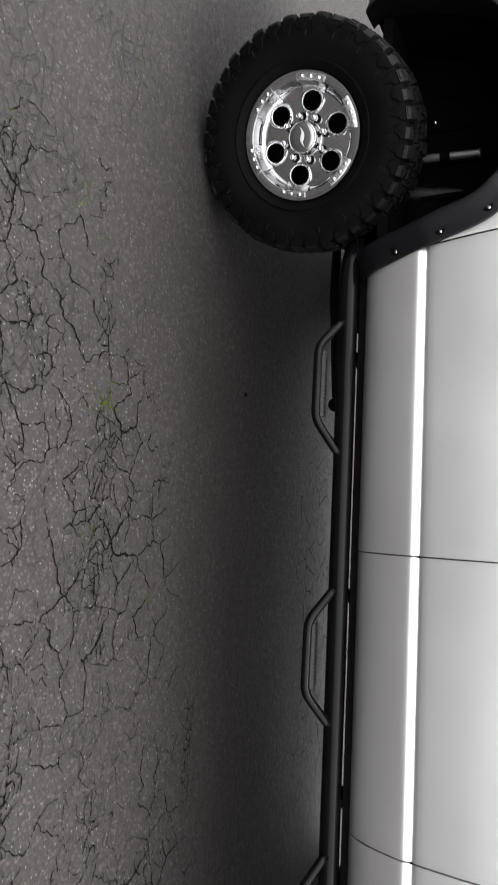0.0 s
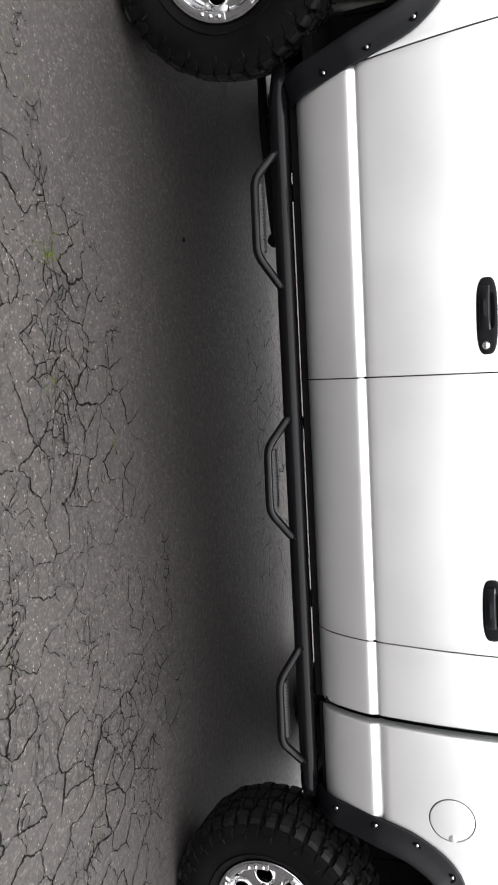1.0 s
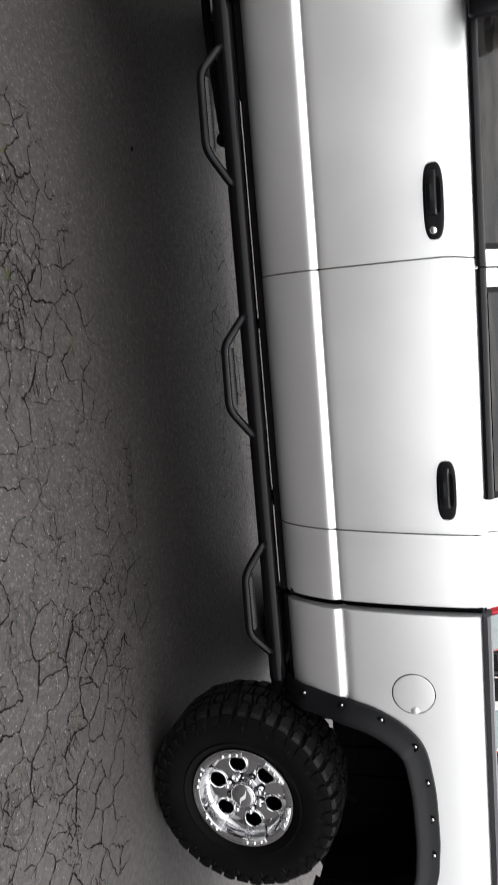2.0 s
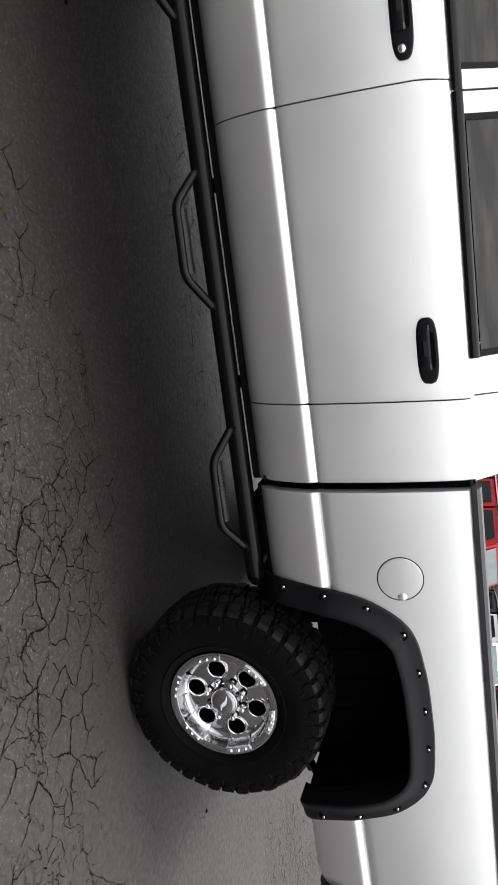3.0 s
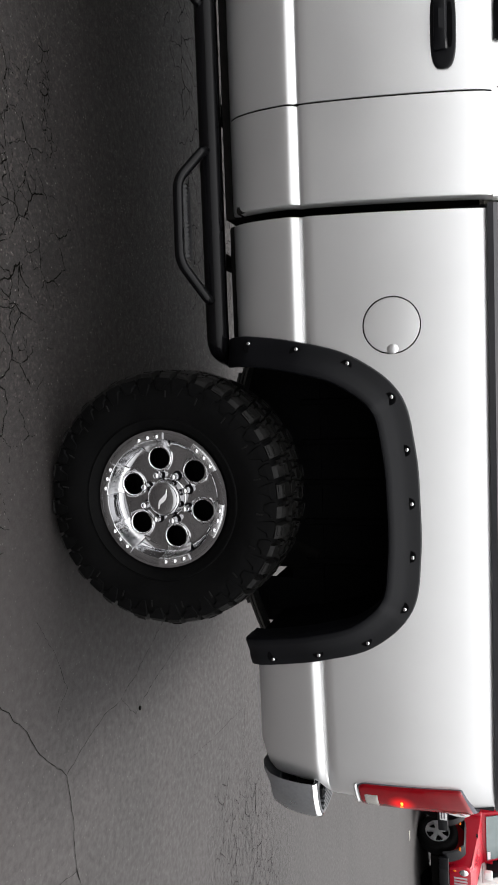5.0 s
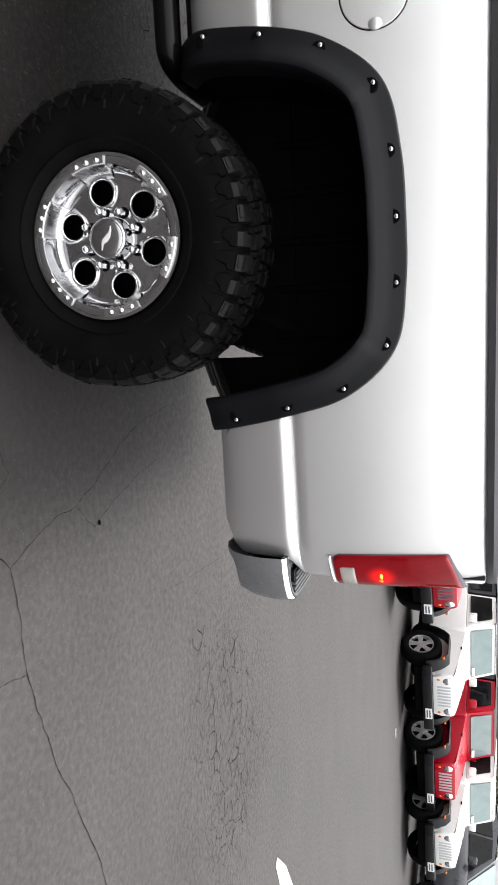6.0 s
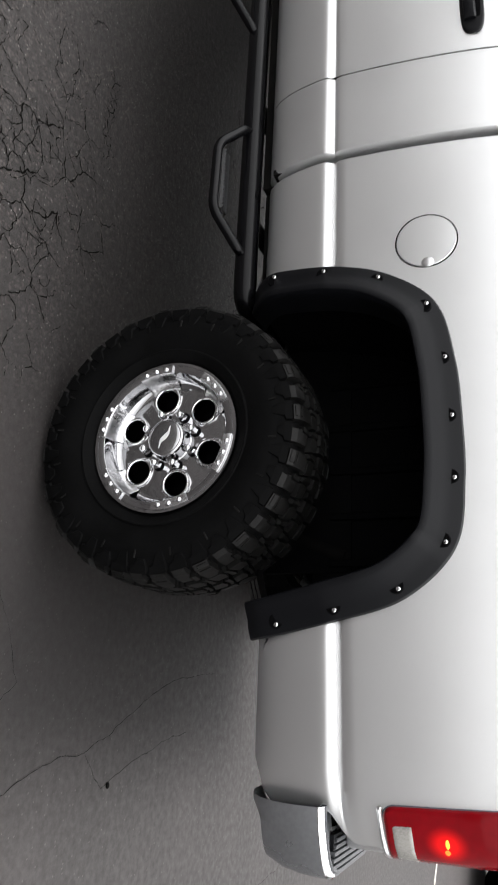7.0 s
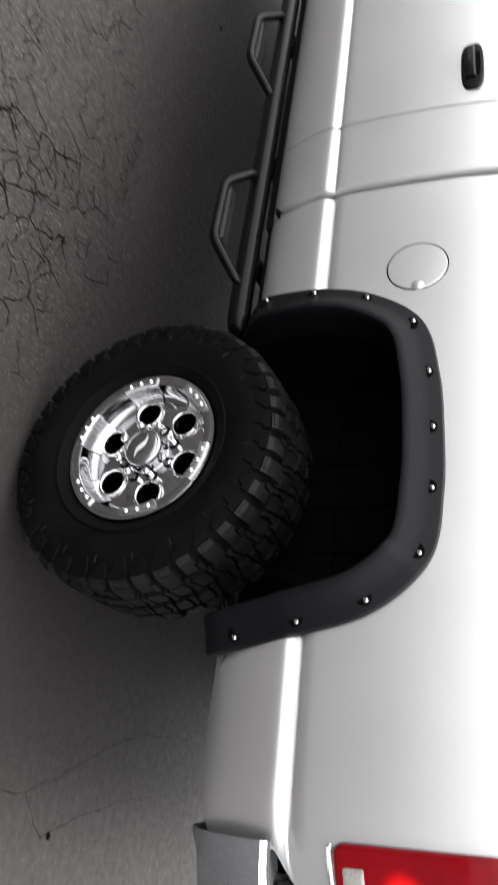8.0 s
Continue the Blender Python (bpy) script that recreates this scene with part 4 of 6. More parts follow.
def flare(wheel_x, far):
    s = (lambda y: 2 * MID - y) if far else (lambda y: y)
    path = [Vector((p.x, p.y)) for p in curve_through([(x, z, 0) for x, z in arch_of(wheel_x)], 9)]
    rows = []
    n = len(path)
    for i, p in enumerate(path):
        a, b = path[max(0, i - 1)], path[min(n - 1, i + 1)]
        t = (b - a).normalized()
        out = Vector((-t.y, t.x))  # away from the wheel
        # the flare stands out most over the wheel and thins towards its feet
        low = max(0.0, min(1.0, (p.y - 0.70) / 0.3))
        k = 0.62 + 0.38 * low
        body = flare_base(p.y)
        section = ((0.0245, 0.004), (0.0245, -0.006), (0.0215, -0.0125), (0.012, -0.0165), (-0.006, -0.021), (-0.026, -0.031 * k), (-0.048, -0.045 * k), (-0.062, -0.052 * k),
                   (-0.069, -0.051 * k), (-0.073, -0.044 * k), (-0.074, -0.02), (-0.072, 0.03), (-0.068, 0.09))
        rows.append([(wheel_x + p.x + out.x * d, s(body + y), p.y + out.y * d) for d, y in section])
    bm = bmesh.new()
    made = grid_into(bm, rows)
    # closed feet
    bm.faces.new(made[0])
    bm.faces.new(list(reversed(made[-1])))
    ob = part("fender_flare", bm, PLASTIC, TRUCK, "textured black plastic fender flare")
    # bolts sit on dark discs that paint the shade of shallow cups
    for x, z in arch_of(wheel_x)[1:-1]:
        y = flare_base(z) - 0.0185
        m = Matrix.Translation((wheel_x + x, s(y), z)) @ pose(0, 0, 0, 90 if not far else -90)
        bm = bmesh.new()
        toward = Vector((0 - x, 0.75 - z)).normalized()
        pocket = Matrix.Translation((toward.x * 0.010, 0, toward.y * 0.010)) @ m @ Matrix.Diagonal((1.25, 1.25, 1, 1))
        bmesh.ops.create_cone(bm, cap_ends=True, segments=18, radius1=0.0172, radius2=0.0150, depth=0.0058, matrix=pocket)
        part("bolt_shade", bm, LINER, ob, "dark disc that paints a pocket's shade round the bolt")
        bm = bmesh.new()
        bmesh.ops.create_uvsphere(bm, u_segments=12, v_segments=8, radius=0.0064, matrix=m @ Matrix.Translation((0, 0, 0.003)) @ Matrix.Diagonal((1, 1, 0.7, 1)))
        bmesh.ops.create_cone(bm, cap_ends=True, segments=6, radius1=0.0040, radius2=0.0030, depth=0.004, matrix=m @ Matrix.Translation((0, 0, 0.0095)))
        part("bolt", bm, CHROME, ob, "bright steel bolt")
    return ob


for wx in (FRONT_X, REAR_X):
    for far in (False, True):
        wheel_well(wx, far)
        flare(wx, far)


# ---- wheels ----
def tyre_profile(r):
    # outer side first (y towards the viewer is minus)
    near = [(0.224, 0.020), (0.232, -0.002), (0.245, -0.017), (0.262, -0.027), (0.2665, -0.0315), (0.270, -0.0315), (0.273, -0.0275), (0.30, -0.0355), (0.325, -0.0395), (0.345, -0.0395), (0.358, -0.0370)]
    over = [(0.366, -0.0345), (0.382, -0.0320), (0.394, -0.0245), (0.4035, -0.0120), (0.4095, 0.004), (0.4125, 0.030), (0.4140, 0.060), (0.4150, 0.13)]
    return near + over + [(q, 0.245 - y) for q, y in reversed(near + over[:-1])]


def build_wheel():
    R = 0.428
    # rim barrel: lip, step, drop
    bm = bmesh.new()
    lip = [(0.219, 0.012), (0.230, 0.004), (0.2335, -0.008), (0.2335, -0.0135), (0.2315, -0.0160), (0.2225, -0.0160), (0.2220, -0.0145), (0.2212, -0.0145), (0.2207, -0.0160), (0.2030, -0.0160), (0.2005, -0.0145),
           (0.1994, -0.004), (0.1976, 0.008), (0.1944, 0.020), (0.1900, 0.030), (0.1850, 0.0370), (0.1795, 0.0413), (0.1738, 0.0436)]
    spin_into(bm, lip, 96)
    wheel = part("wheel", bm, WHEEL_CHROME, TRUCK, "polished chrome wheel with six round holes and rivets")
    bm = bmesh.new()
    spin_into(bm, [(0.185, 0.060), (0.200, 0.07), (0.205, 0.10), (0.205, 0.24), (0.222, 0.26), (0.23, 0.265)], 64)
    part("rim_barrel", bm, SATIN, wheel)
    # face with six round holes; each hole has a raised rolled edge
    bm = bmesh.new()
    R0, R1, RH, HOLE, N = 0.058, 0.174, 0.1350, 0.0395, 48

    def face_y(r):
        u = (r - R0) / (R1 - R0)
        return 0.0412 + 0.0024 * u ** 1.6

    for k in range(6):
        mid = 2 * math.pi * k / 6
        h = Vector((RH * math.cos(mid), RH * math.sin(mid)))
        ring_pts, edge_pts = [], []
        for i in range(N):
            # once round the sector's edge: the outer arc, one side, the inner arc, the other side
            q = i / N * 4
            f = q - int(q)
            half = math.pi / 6
            r, th = [(R1, -half + 2 * half * f), (R1 + (R0 - R1) * f, half), (R0, half - 2 * half * f), (R0 + (R1 - R0) * f, -half)][int(q)]
            e = Vector((r * math.cos(mid + th), r * math.sin(mid + th)))
            edge_pts.append(e)
            ring_pts.append(h + (e - h).normalized() * HOLE)
        rows = []
        for frac, dy in ((1, 0), (0.7, 0), (0.45, 0), (0.28, 0.0006), (0.16, -0.0012), (0.06, -0.005)):
            row = []
            for e, g in zip(edge_pts, ring_pts):
                p = g.lerp(e, frac)
                row.append((p.x, face_y(min(max(p.length, R0), R1)) + dy, p.y))
            rows.append(row)
        base = face_y(RH)
        for rr, dy in ((HOLE, -0.0055), (HOLE - 0.0025, -0.0045), (HOLE - 0.004, 0.0), (HOLE - 0.004, 0.05)):
            rows.append([((h + (g - h).normalized() * rr).x, base + dy, (h + (g - h).normalized() * rr).y) for g in ring_pts])
        grid_into(bm, rows, closed_u=True)
    bmesh.ops.remove_doubles(bm, verts=bm.verts, dist=0.0002)
    part("wheel_face", bm, WHEEL_CHROME, wheel)
    ring = None
    for k in range(6):
        mid = 2 * math.pi * k / 6
        m = Matrix.Translation((RH * math.cos(mid), face_y(RH) - 0.004, RH * math.sin(mid)))
        if ring is None:
            bm = bmesh.new()
            spin_into(bm, [(0.0402 + 0.0052 * math.cos(a), 0.0064 * math.sin(a)) for a in (2 * math.pi * i / 10 for i in range(11))], 40)
            bmesh.ops.remove_doubles(bm, verts=bm.verts, dist=0.0002)
            ring = part("hole_ring", bm, CHROME, wheel)
            ring.matrix_basis = m
        else:
            o = new("hole_ring", ring.data)
            o.parent, o.matrix_basis = wheel, m
    bm = bmesh.new()
    spin_into(bm, [(0.20, 0.125), (0.12, 0.125), (0.10, 0.12), (0.0005, 0.12)], 48)
    part("brake_drum", bm, LINER, wheel, "dark brake drum behind the wheel")
    # hub collar, centre cap and its plain raised emblem
    bm = bmesh.new()
    spin_into(bm, [(0.074, 0.0435), (0.0660, 0.0420), (0.0620, 0.0380), (0.0600, 0.010), (0.0590, 0.002), (0.0565, -0.003), (0.0530, -0.0052), (0.0500, -0.0045), (0.0485, -0.0058), (0.034, -0.0085), (0.018, -0.0100), (0.0005, -0.0105)], 64)
    part("centre_cap", bm, WHEEL_CHROME, wheel, "polished centre cap")
    bm = bmesh.new()
    em = curve_through([(-0.034, -0.014, 0), (-0.018, 0.000, 0), (0.0, 0.004, 0), (0.016, 0.004, 0), (0.034, 0.016, 0)], 6)
    rows = []
    for i, p in enumerate(em):
        w = 0.020 * math.sin(math.pi * (0.08 + 0.84 * i / (len(em) - 1)))
        rows.append([(p.x, -0.0085 + 3.2 * (p.x ** 2 + (p.y - w) ** 2), p.y - w), (p.x, -0.0122 + 2.4 * p.x ** 2, p.y), (p.x, -0.0085 + 3.2 * (p.x ** 2 + (p.y + w) ** 2), p.y + w)])
    grid_into(bm, rows)
    # the emblem's white paints the sky that polished metal would mirror
    part("emblem", bm, PLATE, wheel, "plain raised emblem, white in place of mirrored sky")
    nut = recess_shade = None
    for k in range(8):
        a = 2 * math.pi * (k + 0.5) / 8
        m = Matrix.Translation((0.0805 * math.cos(a), 0.0418, 0.0805 * math.sin(a)))
        # a near-black disc under each nut paints the shade of a hollow
        if recess_shade is None:
            bm = bmesh.new()
            spin_into(bm, [(0.0175, 0.0012), (0.0168, -0.0014), (0.0135, -0.0016), (0.0005, -0.0010)], 20)
            recess_shade = part("nut_shade", bm, LINER, wheel, "dark disc that paints the shade round the nut")
            recess_shade.matrix_basis = m
        else:
            o = new("nut_shade", recess_shade.data)
            o.parent, o.matrix_basis = wheel, m
        m = Matrix.Translation((0.0805 * math.cos(a), 0.024, 0.0805 * math.sin(a))) @ pose(0, 0, 0, 90)
        if nut is None:
            bm = bmesh.new()
            bmesh.ops.create_cone(bm, cap_ends=True, segments=6, radius1=0.0122, radius2=0.0116, depth=0.034)
            bmesh.ops.create_uvsphere(bm, u_segments=12, v_segments=8, radius=0.0114, matrix=Matrix.Translation((0, 0, 0.017)))
            nut = part("lug_nut", bm, CHROME, wheel)
            nut.matrix_basis = m
        else:
            o = new("lug_nut", nut.data)
            o.parent, o.matrix_basis = wheel, m
    # six raised tabs on the lip, three rivets on each
    tab = rivet = None
    for k in range(6):
        mid = 2 * math.pi * k / 6 
        if tab is None:
            bm = bmesh.new()
            rows = []
            for i in range(25):
                a = radians(-15 + 30 * i / 24)
                wave = 0.0007 * math.cos(radians(i * 105))
                rows.append([((r + wave * (-0.004 < y < 0.040)) * math.cos(a), y, (r + wave * (-0.004 < y < 0.040)) * math.sin(a)) for r, y in ((0.1700, 0.0445), (0.1738, 0.0396), (0.1815, 0.0360), (0.1885, 0.0270), (0.1935, 0.0140), (0.1960, -0.002), (0.1972, -0.0205), (0.1995, -0.0232), (0.2205, -0.0232), (0.2228, -0.0218), (0.2228, -0.010))])
            made = grid_into(bm, rows)
            bm.faces.new(made[0])
            bm.faces.new(list(reversed(made[-1])))
            tab = part("lip_tab", bm, TAB, wheel)
            tab.rotation_euler = (0, -mid, 0)
        else:
            o = new("lip_tab", tab.data)
            o.parent, o.rotation_euler = wheel, (0, -mid, 0)
        for j in (-1, 0, 1):
            a = mid + radians(9.2 * j)
            m = Matrix.Translation((0.210 * math.cos(a), -0.0225, 0.210 * math.sin(a)))
            if rivet is None:
                bm = bmesh.new()
                bmesh.ops.create_uvsphere(bm, u_segments=14, v_segments=8, radius=0.0086, matrix=Matrix.Diagonal((1, 0.95, 1, 1)))
                rivet = part("rivet", bm, CHROME, wheel)
                rivet.matrix_basis = m
            else:
                o = new("rivet", rivet.data)
                o.parent, o.matrix_basis = wheel, m
    # tyre carcass
    bm = bmesh.new()
    spin_into(bm, tyre_profile(R), 120)
    part("tyre", bm, RUBBER, wheel, "black mud-terrain tyre")
    # tread: stepped lugs wrap over the rounded shoulder, cut by a groove ring and sipes; broken blocks fill the middle
    OUT = [(0.350, -0.0400), (0.387, -0.0375), (0.4050, -0.0325), (0.4195, -0.0215), (0.4275, -0.001), (0.4310, 0.028), (0.4320, 0.060), (0.4325, 0.095), (0.4325, 0.13)]
    BASE = [(0.349, -0.0380), (0.382, -0.0320), (0.394, -0.0245), (0.4035, -0.0120), (0.4095, 0.004), (0.4125, 0.030), (0.4140, 0.060), (0.4148, 0.095), (0.4150, 0.13)]

    def along(line, u):
        k = min(int(u), len(line) - 2)
        return [p + (q - p) * (u - k) for p, q in zip(line[k], line[k + 1])]

    bm = bmesh.new()
    COUNT = 40
    w = 2 * math.pi / COUNT
    rnd = random.Random(11)

    def lug(a0, stations, flip=False, worn=0.0):
        """A block over stations of (u across the tread, angle from, angle to), from the carcass to its worn top."""
        lo, hi = [], []
        for k, (u, a, b) in enumerate(stations):
            (r0, y0), (r1, y1) = along(BASE, u), along(OUT, u)
            r1 -= worn
            inset = 0.030 * w
            if flip:
                y0, y1 = 0.245 - y0, 0.245 - y1
            lo.append([(r0 * math.cos(a0 + q), y0, r0 * math.sin(a0 + q)) for q in (a - inset * 0.4, b + inset * 0.4)])
            hi.append([(r1 * math.cos(a0 + q), y1, r1 * math.sin(a0 + q)) for q in (a + inset, b - inset)])
        rows = [[l0, h0, h1, l1] for (l0, l1), (h0, h1) in zip(lo, hi)]
        made = grid_into(bm, rows)
        bm.faces.new(made[0])
        bm.faces.new(list(reversed(made[-1])))

    for k in range(COUNT):
        a0 = w * k
        even = k % 2 == 0
        for flip in (False, True):
            t = a0 + (0.5 * w if flip else 0.0)
            # shoulder block above the groove ring; every other one reaches further in
            if even:
                lug(t, [(2.24, -0.46 * w, 0.27 * w), (3.2, -0.45 * w, 0.27 * w), (4.2, -0.42 * w, 0.30 * w), (5.0, -0.40 * w, 0.32 * w), (5.7, -0.36 * w, 0.10 * w)], flip)
            else:
                lug(t, [(2.24, -0.45 * w, 0.20 * w), (3.2, -0.43 * w, 0.20 * w), (3.9, -0.42 * w, 0.26 * w), (4.0, -0.42 * w, 0.12 * w), (5.1, -0.40 * w, 0.14 * w)], flip, 0.0035)
                lug(t, [(4.2, 0.16 * w, 0.40 * w), (5.4, 0.10 * w, 0.38 * w)], flip, 0.002)
            lug(t, [(5.95, -0.46 * w, 0.16 * w), (6.5, -0.40 * w, 0.26 * w), (7.3, -0.30 * w, 0.22 * w)], flip, rnd.uniform(0, 0.001))
            lug(t, [(6.0, 0.26 * w, 0.46 * w), (6.6, 0.36 * w, 0.56 * w), (7.6, 0.32 * w, 0.60 * w)], flip, rnd.uniform(0, 0.001))
    for k in range(0, COUNT, 2):
        for flip in (False, True):
            t = w * k + (0.5 * w if flip else 0.0)
            for u0, u1, a, b in ((2.45, 2.60, -0.30, 0.22), (3.55, 3.70, -0.30, 0.22), (2.60, 3.55, -0.30, -0.24)):
                lug(t, [(u0, a * w, b * w), (u1, a * w, b * w)], flip, -0.0022)
    tagged(part("tread", bm, TREAD, wheel, "dusty chunky tread blocks", 22), kind="stuff")
    # a low zigzag ring on the sidewall, below the groove ring
    bm = bmesh.new()
    for k in range(COUNT):
        for flip in (False, True):
            start = 0.0 if k % 2 == 0 else 0.45
            lug(w * (k + 0.5 * flip), [(start, -0.10 * w, 0.26 * w), (0.95, -0.28 * w, 0.38 * w), (1.15, -0.46 * w, 0.40 * w), (2.08, -0.46 * w, 0.40 * w)], flip, 0.001)
    tagged(part("sidewall_zigzag", bm, RUBBER, wheel, "low zigzag ring on the sidewall", 22), kind="stuff")
    # short raised ticks on the sidewall inside the lugs, one to every other lug
    bm = bmesh.new()
    for k in range(COUNT // 2):
        a = w * (2 * k + 0.7)
        c, d = math.cos(a), math.sin(a)
        box_into(bm, (-0.011, -0.0025, -0.0022), (0.011, 0.0025, 0.0022), 0, 1, None)
        for v in list(bm.verts)[-8:]:
            p = v.co.copy()
            v.co = Vector(((0.352 + p.x) * c - p.z * d, -0.0395 + p.y, (0.352 + p.x) * d + p.z * c))
    tagged(part("sidewall_tick", bm, TREAD, wheel, "", 25), kind="stuff")
    bm = bmesh.new()
    rnd = random.Random(4)
    for start, n in ((0.2, 11), (3.3, 11), (1.9, 5), (5.0, 5)):
        for k in range(n):
            a = start + 0.055 * k
            wdt = rnd.uniform(0.016, 0.022)
            rows = []
            for r in (0.298, 0.322):
                rows.append([(r * math.cos(a + d), -0.0350 - (r - 0.30) * 0.11, r * math.sin(a + d)) for d in (-wdt, wdt)])
            lo = grid_into(bm, rows)
    tagged(part("sidewall_band", bm, RUBBER, wheel, "raised marks on the sidewall"), kind="stuff")
    return wheel


WHEEL = build_wheel()
WHEEL.matrix_basis = pose(REAR_X, -0.016, 0.428, 0, 49, 0)
copy_thing(WHEEL, pose(FRONT_X + 0.050, -0.056, 0.442, 0, 0, 20) @ pose(0, 0, 0, 0, 16, 0) @ Matrix.Scale(1.02, 4))
copy_thing(WHEEL, pose(REAR_X, 2 * MID - 0.006, 0.430, 0, 10, 180))
copy_thing(WHEEL, pose(FRONT_X, 2 * MID - 0.02, 0.430, 0, 0, 180 + 28) @ pose(0, 0, 0, 0, 50, 0))


# ---- side steps ----
def side_step(far):
    s = (lambda y: 2 * MID - y) if far else (lambda y: y)
    bm = bmesh.new()
    way = [(-3.62, s(0.40), 0.60), (-3.44, s(0.14), 0.605), (-3.30, s(0.088), 0.606), (-0.58, s(0.100), 0.602), (-0.500, s(0.108), 0.600), (-0.476, s(0.20), 0.600), (-0.476, s(0.40), 0.60)]
    tube_into(bm, rounded(way, 0.06, 6), 0.0375, 20)
    bar = part("step_bar", bm, GLOSSY, TRUCK, "black tubular side step bar")
    for xa, xb in ((-3.106, -2.616), (-2.084, -1.615), (-1.133, -0.661)):
        bm = bmesh.new()
        ca, cb = xa + 0.102, xb - 0.112
        tube_into(bm, rounded([(xa - 0.008, s(0.070), 0.600), (xa, s(0.045), 0.592), (ca, s(-0.028), 0.533), (cb, s(-0.028), 0.530), (xb, s(0.050), 0.588), (xb + 0.008, s(0.072), 0.596)], 0.035, 6), 0.0165, 14)
        hoop = part("step_hoop", bm, GLOSSY, bar, "black drop step hoop")
        # a tread plate with a toothed edge lies between hoop and bar
        bm = bmesh.new()
        n = 34
        top = []
        for i in range(n + 1):
            x = ca + 0.012 + (cb - ca - 0.024) * i / n
            tooth = 0.009 * (i % 2)
            top.append([(x, s(-0.014), 0.545), (x, s(-0.010), 0.551 + tooth), (x, s(0.004), 0.549 + tooth * 0.5), (x, s(0.030), 0.551), (x, s(0.032), 0.540)])
        grid_into(bm, top)
        part("step_tread", bm, STEP_PLATE, hoop, "black perforated step plate")
    for x in (-3.0, -2.06, -1.30, -0.80):
        bm = bmesh.new()
        y0, y1 = sorted((s(0.10), s(0.50)))
        box_into(bm, (x - 0.022, y0, 0.585), (x + 0.022, y1, 0.625), 0.006)
        part("step_bracket", bm, UNDER, bar)
    if not far:
        bm = bmesh.new()
        tube_into(bm, rounded([(-3.62, 0.52, 0.40), (-3.35, 0.42, 0.43), (-2.84, 0.21, 0.53), (-2.76, 0.16, 0.58)], 0.05), 0.020, 12)
        bmesh.ops.create_uvsphere(bm, u_segments=12, v_segments=8, radius=0.030, matrix=Matrix.Translation((-2.815, 0.20, 0.530)))
        part("brace", bm, UNDER, bar, "black brace under the sill")
    # black pinch seam under the doors
    bm = bmesh.new()
    y0, y1 = sorted((s(0.112), s(0.30)))
    box_into(bm, (-3.36, y0, 0.640), (-0.92, y1, 0.735), 0.010)
    part("sill", bm, UNDER, TRUCK)
    # an added dark filler narrows the lit gap under the bed
    bm = bmesh.new()
    box_into(bm, (-0.90, y0, 0.652), (-0.50, y1, 0.735), 0.012)
    part("bed_gap_filler", bm, UNDER, TRUCK)


side_step(False)
side_step(True)


# ---- small parts of the truck ----
def handle(x0, x1, parent, lock):
    z = 1.358
    mid, half = (x0 + x1) / 2, (x1 - x0) / 2
    yb = side_y(z)

    def pill(bm, cx, cz, hx, hz, y0, y1, power=3.2, dome=0.0, taper=0.9, n=40):
        rows = []
        for f, y in ((1.0, y0), (1.0, y1 + 0.004), (taper + 0.06, y1 + 0.001), (taper, y1), (0.55, y1 - dome), (0.05, y1 - dome * 1.2)):
            row = []
            for k in range(n):
                a = 2 * math.pi * k / n
                c, d = math.cos(a), math.sin(a)
                ex = hx * math.copysign(abs(c) ** (2 / power), c)
                ez = hz * math.copysign(abs(d) ** (2 / power), d)
                row.append((cx + ex * f, y, cz + ez * f))
            rows.append(row)
        made = grid_into(bm, rows, closed_u=True)
        bm.faces.new(made[-1])

    bm = bmesh.new()
    pill(bm, mid, z, half, 0.036, yb + 0.012, yb - 0.010, dome=0.0)
    plate = part("door_handle", bm, PLASTIC, parent, "black plastic door handle")
    bm = bmesh.new()
    off = 0.028 if lock else 0.012
    rows = []
    for k in range(21):
        u = -1 + k / 10
        x = mid - off + u * (half - (0.058 if lock else 0.038))
        bulge = 0.010 + 0.020 * (1 - abs(u) ** 3.5)
        rows.append([(x, yb - 0.010, z - 0.026), (x, yb - 0.010 - bulge * 0.75, z - 0.024), (x, yb - 0.010 - bulge, z - 0.010), (x, yb - 0.010 - bulge * 0.9, z + 0.006), (x, yb - 0.010 - bulge * 0.4, z + 0.012), (x, yb - 0.008, z + 0.010)])
    made = grid_into(bm, rows)
    bm.faces.new(made[0])
    bm.faces.new(list(reversed(made[-1])))
    part("grip", bm, PLASTIC, plate)
    # a raised near-black pill paints the shade of the hollow behind the grip
    bm = bmesh.new()
    pill(bm, mid - off + 0.01, z + 0.019, half - (0.07 if lock else 0.05), 0.008, yb - 0.008, yb - 0.0115)
    part("recess_shade", bm, LINER, plate)
    if lock:
        bm = bmesh.new()
        bmesh.ops.create_cone(bm, cap_ends=True, segments=24, radius1=0.0145, radius2=0.0135, depth=0.012, matrix=Matrix.Translation((x1 - 0.032, yb - 0.012, z - 0.004)) @ pose(0, 0, 0, 90))
        bmesh.ops.create_uvsphere(bm, u_segments=20, v_segments=10, radius=0.0118, matrix=Matrix.Translation((x1 - 0.032, yb - 0.017, z - 0.004)) @ Matrix.Diagonal((1, 0.5, 1, 1)))
        part("lock_cylinder", bm, CHROME, plate, "bright steel lock")


handle(-2.570, -2.300, NEAR_FDOOR, True)
handle(-1.482, -1.252, NEAR_RDOOR, False)


